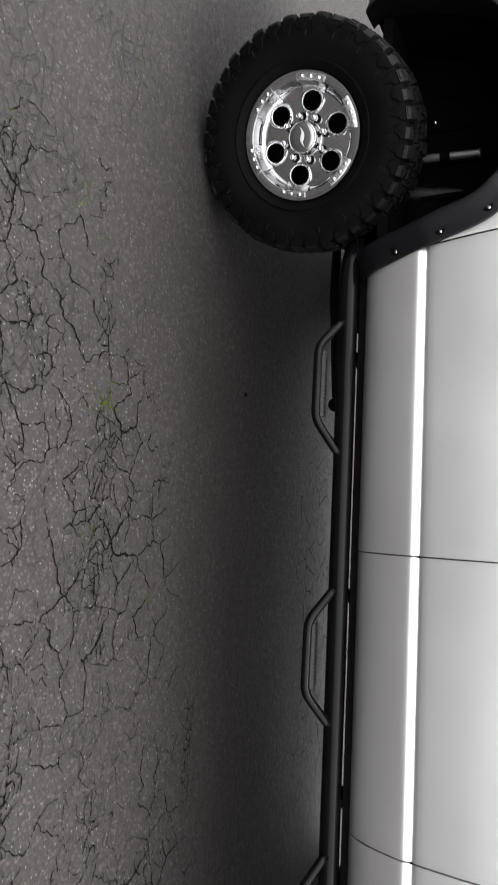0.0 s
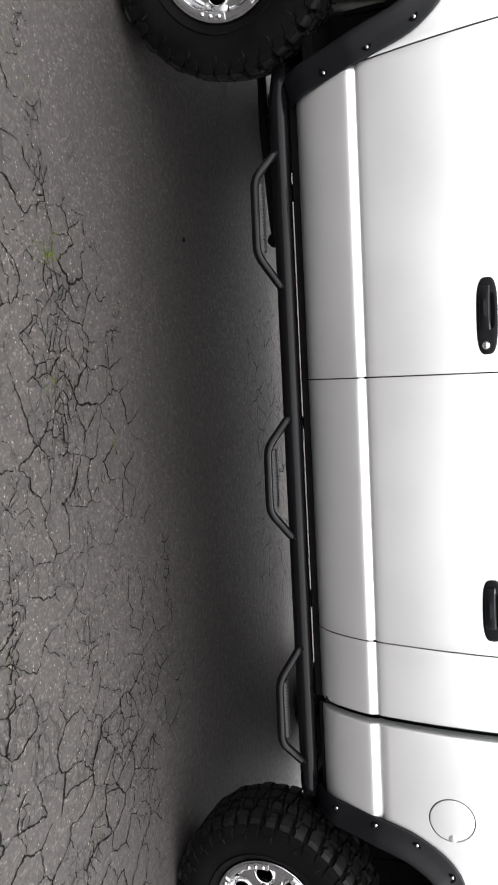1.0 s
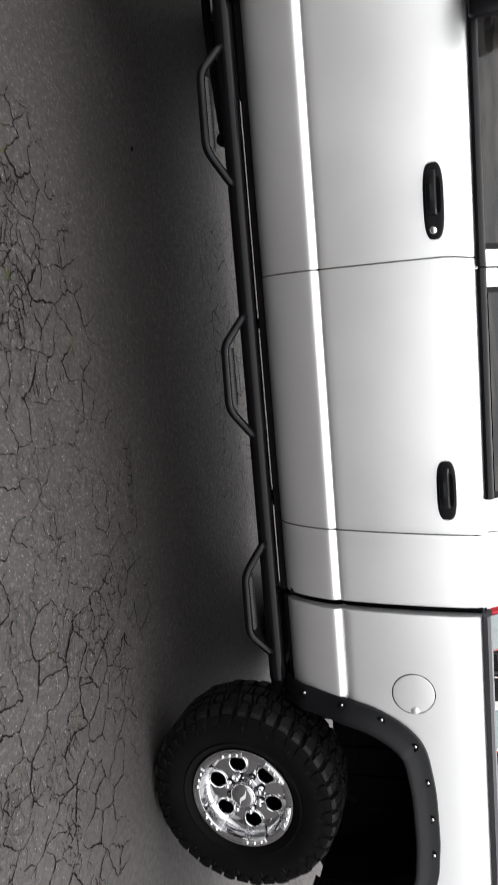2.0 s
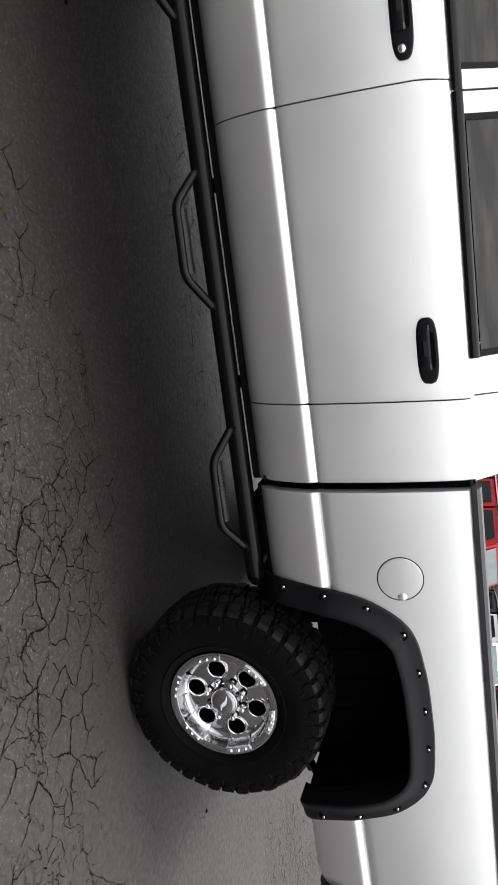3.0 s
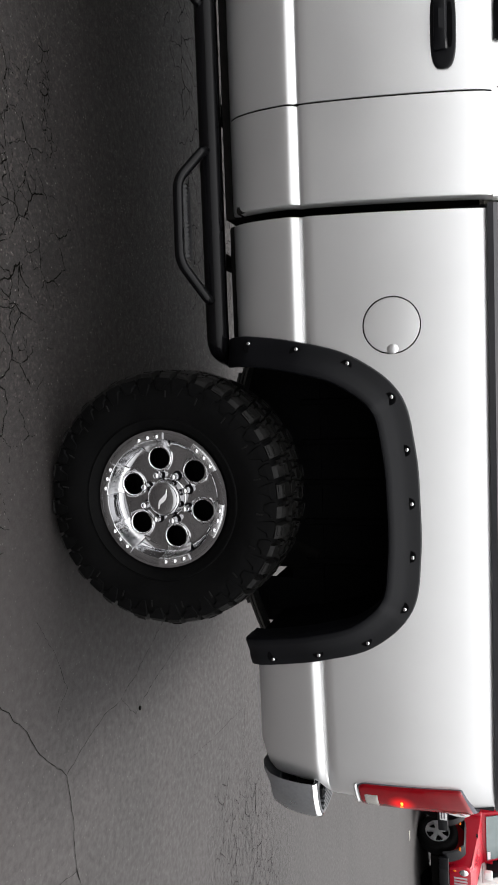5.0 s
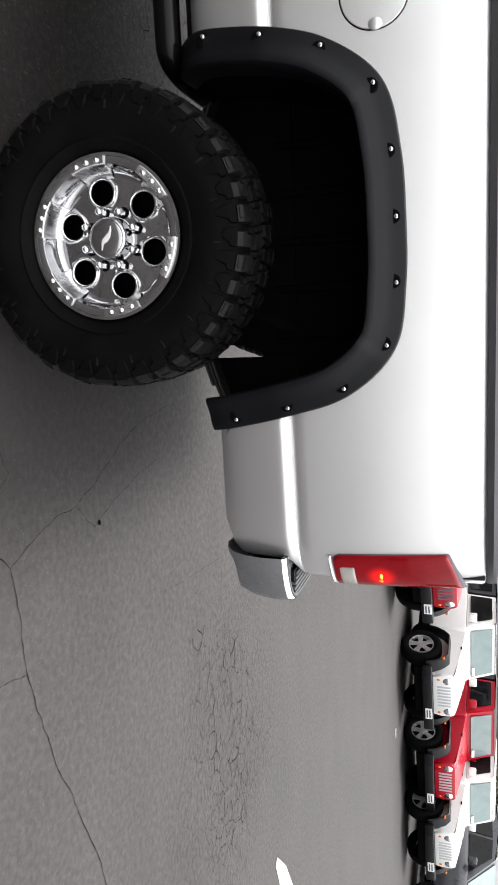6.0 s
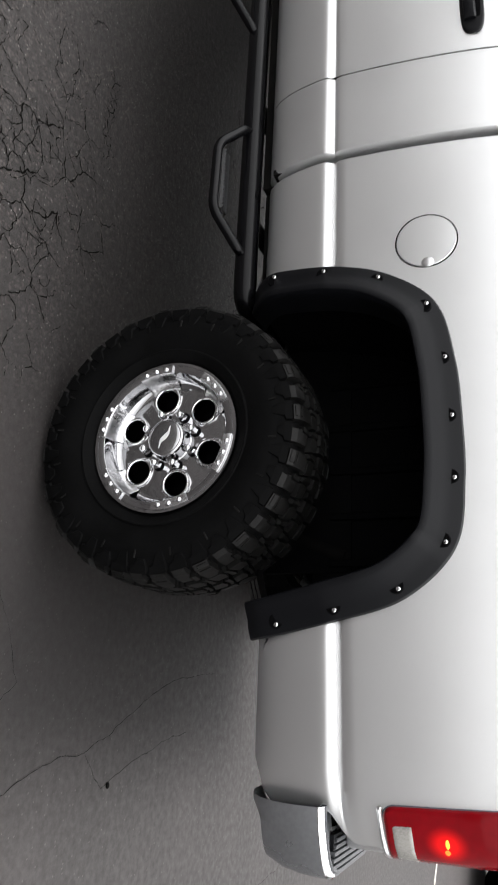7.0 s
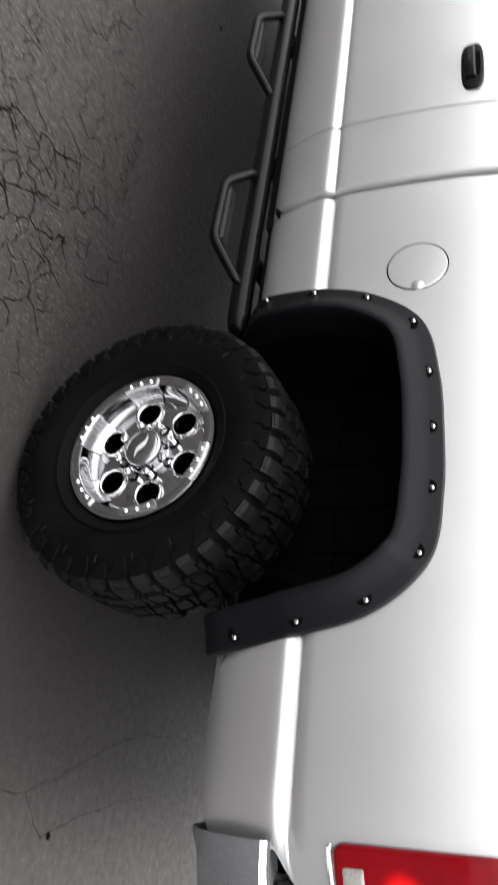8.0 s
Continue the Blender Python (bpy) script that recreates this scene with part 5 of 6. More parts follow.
def fuel_door():
    cx, cz, r = -0.530, 1.194, 0.083

    def disc(bm, radii, n=56):
        rows = []
        for rad, dy in radii:
            row = []
            for k in range(n):
                a = 2 * math.pi * k / n
                x, z = cx + rad * math.cos(a), cz + rad * math.sin(a)
                row.append((x, surface(x, z) + dy, z))
            rows.append(row)
        return grid_into(bm, rows, closed_u=True)

    bm = bmesh.new()
    disc(bm, ((r + 0.0038, 0.001), (r + 0.0038, -0.0006), (r + 0.0003, -0.0006)))
    gap = part("fuel_door_gap", bm, LINER, TRUCK, "dark gap round the fuel door")
    bm = bmesh.new()
    made = disc(bm, ((r + 0.0003, 0.002), (r - 0.0002, -0.0012), (r - 0.0014, -0.0024), (r - 0.012, -0.0028), (r * 0.6, -0.0034), (r * 0.25, -0.0034), (0.004, -0.0034)))
    bm.faces.new(made[-1])
    part("fuel_door", bm, SILVER, TRUCK)
    bm = bmesh.new()
    bmesh.ops.create_uvsphere(bm, u_segments=18, v_segments=10, radius=0.019, matrix=Matrix.Translation((cx + r - 0.012, surface(cx, cz) - 0.0012, cz + 0.002)) @ Matrix.Diagonal((0.8, 0.42, 0.95, 1)))
    part("finger_notch", bm, SILVER, TRUCK)


fuel_door()


def side_mirror():
    for far in (False, True):
        s = (lambda y: 2 * MID - y) if far else (lambda y: y)
        bm = bmesh.new()
        y0, y1 = sorted((s(0.0), s(0.06)))
        box_into(bm, (-3.255, y0, 1.50), (-3.02, y1, 1.62), 0.02, 3)
        y0, y1 = sorted((s(-0.16), s(0.02)))
        box_into(bm, (-3.20, y0, 1.545), (-3.10, y1, 1.60), 0.02, 3)
        arm = part("side_mirror", bm, PLASTIC, TRUCK, "black side mirror")
        bm = bmesh.new()
        y0, y1 = sorted((s(-0.34), s(-0.08)))
        box_into(bm, (-3.24, y0, 1.54), (-3.06, y1, 1.90), 0.045, 4)
        part("mirror_shell", bm, PLASTIC, arm)


side_mirror()


def tail_light(far):
    s = (lambda y: 2 * MID - y) if far else (lambda y: y)

    def stand_off(x):
        """The lens stands proud of the bed's corner towards the rear."""
        return 0.017 * smooth_step(0.95, 1.026, x)

    def shell(bm, z0, z1, x0a, x0b, x1, dy, inset=0.0, back=0.02, nx=20, nz=14, top_slant=0.0, corner=0.0):
        rows = []
        for j in range(nz + 1):
            v = j / nz
            row = []
            for i in range(nx + 1):
                u = i / nx
                xa = x0a + (x0b - x0a) * v
                d = v * (z1 - z0)
                if d < corner:
                    xa += corner - math.sqrt(corner * corner - (corner - d) ** 2)
                x = xa + (x1 - xa) * u
                z = z0 + (z1 + top_slant * u - z0) * v
                # edges roll in
                eu, ev = min(u, 1 - u) * (x1 - xa), min(v, 1 - v) * (z1 - z0)
                roll = max(0.0, 1 - min(eu, ev) / 0.012) ** 2
                row.append((x + stand_off(x), s(surface(min(x, 1.026), z) - dy + back * roll + max(0.0, x - 1.026) * 5), z))
            rows.append(row)
        grid_into(bm, rows)

    bm = bmesh.new()
    shell(bm, 1.042, 1.375, 0.914, 0.902, 1.029, 0.006, back=0.01, top_slant=0.05, nz=70, corner=0.035)
    bezel = part("tail_light", bm, INK, TRUCK, "red tail light with a clear reversing lamp, lit")
    bm = bmesh.new()
    shell(bm, 1.0365, 1.0485, 0.926, 0.922, 1.0285, 0.012, back=0.008, nx=20, nz=8)
    part("lamp_lip", bm, SILVER, bezel, "bright lip under the lamp")
    bm = bmesh.new()
    shell(bm, 1.047, 1.371, 0.918, 0.906, 1.0285, 0.014, back=0.014, top_slant=0.045, nz=70, corner=0.030)
    part("red_lens", bm, LENS, bezel, "glossy red lens")
    bm = bmesh.new()
    shell(bm, 1.066, 1.116, 0.956, 0.954, 1.0280, 0.0165, back=0.005, nx=14, nz=20, corner=0.012)
    part("reverse_lens", bm, CLEAR, bezel, "clear ribbed reversing lens")
    # two moulded ribs across the red lens
    for z in (1.131, 1.244):
        bm = bmesh.new()
        shell(bm, z, z + 0.004, 0.925, 0.925, 1.0275, 0.0158, back=0.003, nx=12, nz=3)
        part("lens_rib", bm, LENS, bezel)

    def glow_disc(x, z, rx, rz, dy):
        bm = bmesh.new()
        rows = []
        for f in (1.0, 0.6, 0.2, 0.01):
            row = []
            for k in range(28):
                px, pz = x + rx * f * math.cos(2 * math.pi * k / 28), z + rz * f * math.sin(2 * math.pi * k / 28)
                row.append((px + stand_off(px), s(surface(px, pz) - dy), pz))
            rows.append(row)
        grid_into(bm, rows, closed_u=True)
        return bm

    # the bulb and its image lower in the lens
    part("filament", glow_disc(0.981, 1.187, 0.0075, 0.0042, 0.0165), WARM, bezel, "bright yellow filament")
    part("lit_bulb", glow_disc(0.995, 1.185, 0.0045, 0.0058, 0.0165), GLOW, bezel, "glowing orange bulb")


tail_light(False)
tail_light(True)


def rear_bumper():
    plan = curve_through([(0.935, -0.004, 0), (0.990, 0.006, 0), (1.048, 0.032, 0), (1.082, 0.062, 0), (1.098, 0.102, 0), (1.102, 0.16, 0), (1.100, 0.30, 0), (1.098, 0.45, 0), (1.098, 0.70, 0), (1.098, 1.0, 0)], 7)
    full = [(p.x, p.y) for p in plan]
    full += [(x, 2 * MID - y) for x, y in reversed(full[:-1])]
    n = len(full)

    def sweep(bm, section, ends=None, far=False):
        """Sweeps a section round the plan; with ends, round one corner step alone."""
        rows = []
        for i, (x, y) in enumerate(full):
            a, b = full[max(0, i - 1)], full[min(n - 1, i + 1)]
            t = Vector((b[0] - a[0], b[1] - a[1])).normalized()
            inward = Vector((-t.y, t.x))
            away = min(y, 2 * MID - y)
            if ends and (away > ends or (y > MID) != far):
                continue
            rise = 0.055 * min(1.0, max(0.0, (x - 0.945) / 0.15))
            # the middle of the bumper is a lower step
            drop = 0.12 * smooth_step(0.455, 0.50, away)
            rows.append([(x + inward.x * d, y + inward.y * d, max(z + 0.009 - (drop if z > 0.80 else 0.0), 0.74 if z > 0.80 else 0.0) + (rise if low else 0.0)) for d, z, low in section])
        grid_into(bm, rows)

    bm = bmesh.new()
    sweep(bm, ((0.14, 0.712, 1), (0.095, 0.704, 1), (0.060, 0.716, 1), (0.030, 0.745, 0), (0.012, 0.785, 0), (0.003, 0.83, 0), (0.0, 0.865, 0), (0.0, 0.898, 0), (0.012, 0.900, 0), (0.11, 0.896, 0)))
    bumper = part("rear_bumper", bm, BUMPER, TRUCK, "grey brushed-steel rear bumper")
    for far in (False, True):
        s = (lambda y: 2 * MID - y) if far else (lambda y: y)
        bm = bmesh.new()
        sweep(bm, ((0.0, 0.8965, 0), (-0.0015, 0.899, 0), (0.001, 0.9055, 0), (0.006, 0.910, 0), (0.011, 0.911, 0), (0.013, 0.902, 0)), 0.105, far)
        part("bright_trim", bm, CHROME, bumper, "bright trim round the corner's top edge")
        # raised rim of the pad, then the flat pad with straight grooves
        bm = bmesh.new()
        sweep(bm, ((0.0, 0.898, 0), (0.0125, 0.902, 0), (0.014, 0.912, 0), (0.016, 0.914, 0), (0.022, 0.9135, 0), (0.026, 0.900, 0)), 0.452, far)
        part("pad_rim", bm, PAD, bumper, "grey plastic rim")
        bm = bmesh.new()
        edges = [1.0105 + 0.0135 * k for k in range(6)]
        for k, (xa, xb) in enumerate(zip(edges, edges[1:])):
            y0, y1 = sorted((s(0.115 - 0.010 * k), s(0.452)))
            box_into(bm, (xa + 0.0018, y0, 0.905), (xb - 0.0018, y1, 0.9225), 0.0015, 1)
        part("step_pad", bm, PAD, bumper, "grey grooved plastic step pad")
        bm = bmesh.new()
        y0, y1 = sorted((s(0.10), s(0.45)))
        box_into(bm, (1.004, y0, 0.900), (1.084, y1, 0.9165), 0.001, 1)
        part("pad_grooves", bm, PLASTIC, bumper, "dark grooves")
        # an added black box paints the dark slot between bumper and body
        bm = bmesh.new()
        y0, y1 = sorted((s(0.045), s(0.30)))
        box_into(bm, (0.955, y0, 0.84), (1.02, y1, 0.895), 0.004, 1)
        part("slot_blackout", bm, UNDER, bumper)
    bm = bmesh.new()
    box_into(bm, (0.985, 0.22, 0.70), (1.05, 1.78, 0.79), 0.01)
    part("bumper_beam", bm, UNDER, bumper)


rear_bumper()


# ---- the parked row behind the truck ----
def road_wheel(parent, x, y, r, width, rim_mat, side, turn=0.0):
    """A small five-spoke wheel; side -1: its face looks towards -x."""
    bm = bmesh.new()
    w = width
    spin_into(bm, [(r * 0.60, 0.02), (r * 0.66, 0.0), (r * 0.85, -0.012), (r * 0.96, 0.012), (r, 0.04), (r, w - 0.04), (r * 0.96, w - 0.012), (r * 0.6, w)], 40)
    tyre = part("wheel", bm, RUBBER, parent, "black tyre on a cast wheel")
    bm = bmesh.new()
    spin_into(bm, [(r * 0.61, 0.015), (r * 0.60, 0.0), (r * 0.565, 0.0), (r * 0.55, 0.03), (r * 0.53, w * 0.6)], 40)
    part("rim", bm, rim_mat, tyre)
    bm = bmesh.new()
    spin_into(bm, [(r * 0.17, 0.06), (r * 0.16, 0.0), (0.0005, -0.006)], 20)
    for k in range(5):
        a = 2 * math.pi * k / 5
        c, d = math.cos(a), math.sin(a)
        rows = []
        for f, half, y0 in ((0.10, 0.050, 0.004), (0.30, 0.040, 0.008), (0.57, 0.062, 0.006)):
            rr = r * f
            rows.append([(rr * c - q * d, yy, rr * d + q * c) for q, yy in ((-half, y0 + 0.03), (-half * 0.85, y0), (half * 0.85, y0), (half, y0 + 0.03))])
        grid_into(bm, rows)
    part("spokes", bm, rim_mat, tyre)
    bm = bmesh.new()
    spin_into(bm, [(r * 0.54, 0.075), (0.0005, 0.075)], 24)
    part("brake_disc", bm, UNDER, tyre)
    tyre.matrix_basis = pose(x, y, r, 0, 25, (-90 if side < 0 else 90) + turn)
    return tyre


def off_roader(at, paint, label, top_mat, four_door=False, tyre=0.40, rim_mat=None, bars=False, top_paint=None):
    """A boxy off-roader with a slotted grille, looking along -y."""
    ob = thing("off_roader", label, "off-road car", "parked row of cars", at=at)
    rim_mat = rim_mat or RIM
    back = 2.05 if four_door else 1.35
    lift = tyre - 0.40 + (0.05 if tyre > 0.42 else 0.0)
    hw = 0.74
    # tub, with its doors flush
    bm = bmesh.new()
    box_into(bm, (-hw, -0.55, 0.52 + lift), (hw, back, 1.25 + lift), 0.04, 3)
    body = part("body", bm, paint, ob)
    # hood: narrower at the nose, crowned
    bm = bmesh.new()
    rows = []
    for y, half, z in ((-1.66, 0.50, 1.02), (-1.60, 0.515, 1.06), (-1.2, 0.57, 1.13), (-0.85, 0.62, 1.19), (-0.50, 0.66, 1.235)):
        rows.append([(u * half, y, z + lift + 0.02 * (1 - u * u)) for u in (-1, -0.8, -0.4, 0, 0.4, 0.8, 1)])
    grid_into(bm, rows)
    for sx in (-1, 1):
        grid_into(bm, [[(sx * half, y, z + lift), (sx * half, y, 0.62 + lift)] for y, half, z in ((-1.66, 0.50, 1.02), (-1.2, 0.57, 1.13), (-0.85, 0.62, 1.19), (-0.50, 0.66, 1.235))])
    part("hood", bm, paint, ob)
    for sx in (-1, 1):
        bm = bmesh.new()
        box_into(bm, (sx * 0.585 - 0.03, -1.0, 1.14 + lift), (sx * 0.585 + 0.03, -0.93, 1.18 + lift), 0.008)
        part("hood_latch", bm, PLASTIC, ob, "black hood latch")
    # grille plate with seven slots and round lamps
    bm = bmesh.new()
    prism_into(bm, [(-0.50, 0.64 + lift), (0.50, 0.64 + lift), (0.54, 0.80 + lift), (0.53, 0.98 + lift), (0.47, 1.05 + lift), (-0.47, 1.05 + lift), (-0.53, 0.98 + lift), (-0.54, 0.80 + lift)], -1.71, -1.64, 1, 0.015)
    grille = part("grille", bm, paint, ob)
    for k in range(7):
        x = (k - 3) * 0.083
        bm = bmesh.new()
        box_into(bm, (x - 0.026, -1.714, 0.72 + lift), (x + 0.026, -1.702, 0.98 + lift), 0.006, 1)
        part("grille_slot", bm, PALE_SILVER if bars else INK, grille)
    for sx in (-1, 1):
        bm = bmesh.new()
        bmesh.ops.create_uvsphere(bm, u_segments=20, v_segments=10, radius=0.092, matrix=Matrix.Translation((sx * 0.405, -1.70, 0.915 + lift)) @ Matrix.Diagonal((1, 0.35, 1, 1)))
        part("headlight", bm, CHROME, grille, "round clear headlight")
        bm = bmesh.new()
        bmesh.ops.create_uvsphere(bm, u_segments=14, v_segments=8, radius=0.04, matrix=Matrix.Translation((sx * 0.44, -1.70, 0.745 + lift)) @ Matrix.Diagonal((1, 0.4, 1, 1)))
        part("turn_signal", bm, AMBER, grille, "amber turn signal")
    # bumper, plate
    bm = bmesh.new()
    prism_into(bm, [(-0.86, -1.80), (-0.70, -1.93), (0.70, -1.93), (0.86, -1.80), (0.80, -1.72), (-0.80, -1.72)], 0.46 + lift, 0.64 + lift, 2, 0.02)
    bumper = part("front_bumper", bm, PLASTIC, ob, "black plastic bumper")
    bm = bmesh.new()
    box_into(bm, (0.12, -1.945, 0.50 + lift), (0.40, -1.93, 0.63 + lift), 0.004, 1)
    plate = part("front_plate", bm, PLATE, bumper, "white plate with plain dark bars")
    bm = bmesh.new()
    for z in (0.525, 0.575):
        box_into(bm, (0.16, -1.949, z + lift), (0.36, -1.943, z + 0.024 + lift))
    part("plate_bars", bm, INK, bumper)
    # flares and side markers
    for sx in (-1, 1):
        for cy in (-1.18, back - 0.62):
            bm = bmesh.new()
            rows = []
            for a in range(10, 171, 16):
                c, d = math.cos(radians(a)), math.sin(radians(a))
                rows.append([(sx * xx, cy + rr * c * 1.08, 0.42 + lift + min(rr * d * 1.25, 0.50 + (rr - 0.46) * 0.5)) for xx, rr in ((0.56, 0.46), (0.86, 0.46), (0.88, 0.475), (0.86, 0.50), (0.66, 0.53))])
            grid_into(bm, rows)
            part("fender_flare", bm, PLASTIC, ob, "dark grey plastic flare")
        bm = bmesh.new()
        box_into(bm, (sx * 0.875 - 0.01, -1.60, 0.83 + lift), (sx * 0.875 + 0.01, -1.53, 0.87 + lift), 0.004)
        part("side_marker", bm, AMBER, ob, "amber side marker")
        bm = bmesh.new()
        box_into(bm, (sx * 0.80 - 0.05, -0.55, 0.42 + lift), (sx * 0.80 + 0.05, back - 1.15, 0.50 + lift), 0.02)
        part("side_rail", bm, PLASTIC, ob, "dark grey side rail")
        # mirror
        bm = bmesh.new()
        box_into(bm, (sx * 0.90 - 0.10, -0.42, 1.29 + lift), (sx * 0.90 + 0.10, -0.34, 1.45 + lift), 0.02)
        part("side_mirror", bm, paint if bars else PLASTIC, ob)
    # windscreen frame, a little raked
    def pane(name, pts, mat, thick, parent, label=""):
        bm = bmesh.new()
        p = [Vector(q) for q in pts]
        nrm = (p[1] - p[0]).cross(p[2] - p[0]).normalized()
        if abs(nrm.x) > 0.5 and nrm.x * p[0].x < 0:
            nrm = -nrm
        nrm *= thick
        a, b = [bm.verts.new(q) for q in p], [bm.verts.new(q + nrm) for q in p]
        bm.faces.new(a)
        bm.faces.new(list(reversed(b)))
        for i in range(len(a)):
            j = (i + 1) % len(a)
            bm.faces.new([a[j], a[i], b[i], b[j]])
        return part(name, bm, mat, parent, label)

    z0, z1 = 1.25 + lift, 1.83 + lift
    y0, y1 = -0.50, -0.30
    frame_ob = pane("windscreen_frame", [(-0.72, y0, z0), (0.72, y0, z0), (0.68, y1, z1), (-0.68, y1, z1)], paint, -0.05, ob)
    pane("windscreen", [(-0.63, y0 + 0.005, z0 + 0.08), (0.63, y0 + 0.005, z0 + 0.08), (0.60, y1 - 0.03, z1 - 0.08), (-0.60, y1 - 0.03, z1 - 0.08)], PALE_GLASS, 0.012, frame_ob, "pale reflecting windscreen")
    pane("windscreen_sticker", [(0.36, y0 - 0.02, z0 + 0.10), (0.58, y0 - 0.02, z0 + 0.10), (0.58, y0 - 0.001, z0 + 0.16), (0.36, y0 - 0.001, z0 + 0.16)], PLATE, 0.004, frame_ob, "white sticker")
    # sides above the doors: framed panes, then the top
    spans = [(-0.46, 0.55), (0.60, 1.30), (1.36, back - 0.04)] if four_door else [(-0.46, 0.55), (0.62, back - 0.04)]
    for sx in (-1, 1):
        for n_pane, (a, b) in enumerate(spans):
            mine = top_paint or (paint if n_pane == 0 or four_door else top_mat)
            aa = a + (0.20 if n_pane == 0 else 0.0)
            pane("door_frame", [(sx * 0.735, a, z0), (sx * 0.735, b, z0), (sx * 0.68, b, z1), (sx * 0.68, aa, z1)], mine, -0.03, ob)
            pane("side_window", [(sx * 0.744, a + 0.10, z0 + 0.07), (sx * 0.744, b - 0.07, z0 + 0.07), (sx * 0.697, b - 0.07, z1 - 0.08), (sx * 0.697, aa + 0.10, z1 - 0.08)], DARK_GLASS, 0.012, ob, "dark side window")
    bm = bmesh.new()
    rows = []
    for y, z in ((y1 - 0.02, z1 - 0.02), (y1 + 0.05, z1 + 0.03), (0.6, z1 + 0.06), (back - 0.3, z1 + 0.05), (back - 0.03, z1 + 0.01), (back + 0.02, z1 - 0.06)):
        rows.append([(u, y, z - (0.03 if abs(u) > 0.66 else 0)) for u in (-0.71, -0.66, -0.3, 0, 0.3, 0.66, 0.71)])
    grid_into(bm, rows)
    part("top", bm, top_mat, ob)
    pane("rear_panel", [(-0.72, back, z0), (0.72, back, z0), (0.67, back, z1), (-0.67, back, z1)], top_mat, -0.03, ob)
    # this block hangs low to hide the lit ground beyond the car
    bm = bmesh.new()
    box_into(bm, (-0.6, -1.6, 0.27 + lift), (0.6, back - 0.1, 0.56 + lift), 0.05)
    part("underside", bm, UNDER, ob)
    for cy in (-1.18, back - 0.62):
        for sx in (-1, 1):
            road_wheel(ob, sx * 0.84, cy, tyre, 0.24, rim_mat, sx, 0.0)
    return ob


def parked_by_wheel(x, y, turn):
    """The pose that puts the right front wheel of an off-roader at a spot."""
    m = pose(0, 0, 0, 0, 0, turn)
    off = m @ Vector((-0.80, -1.18, 0))
    return pose(x - off.x, y - off.y, 0.0, 0, 0, turn) @ Matrix.Scale(0.97, 4)


off_roader(parked_by_wheel(3.74, 9.80, 34), RED, "red four-door off-roader with a red hardtop and black wheels", RED, True, 0.435, PLASTIC)
off_roader(parked_by_wheel(6.40, 11.46, 19), WHITE, "white off-roader with a black soft top in the parked row", CANVAS, bars=True)
off_roader(parked_by_wheel(8.42, 11.84, 18), RED, "red off-roader with silver grille slots and black top", CANVAS, bars=True)
off_roader(parked_by_wheel(9.98, 11.90, 17), WHITE, "white off-roader with pale hardtop parked beside the red one", WHITE, bars=True)


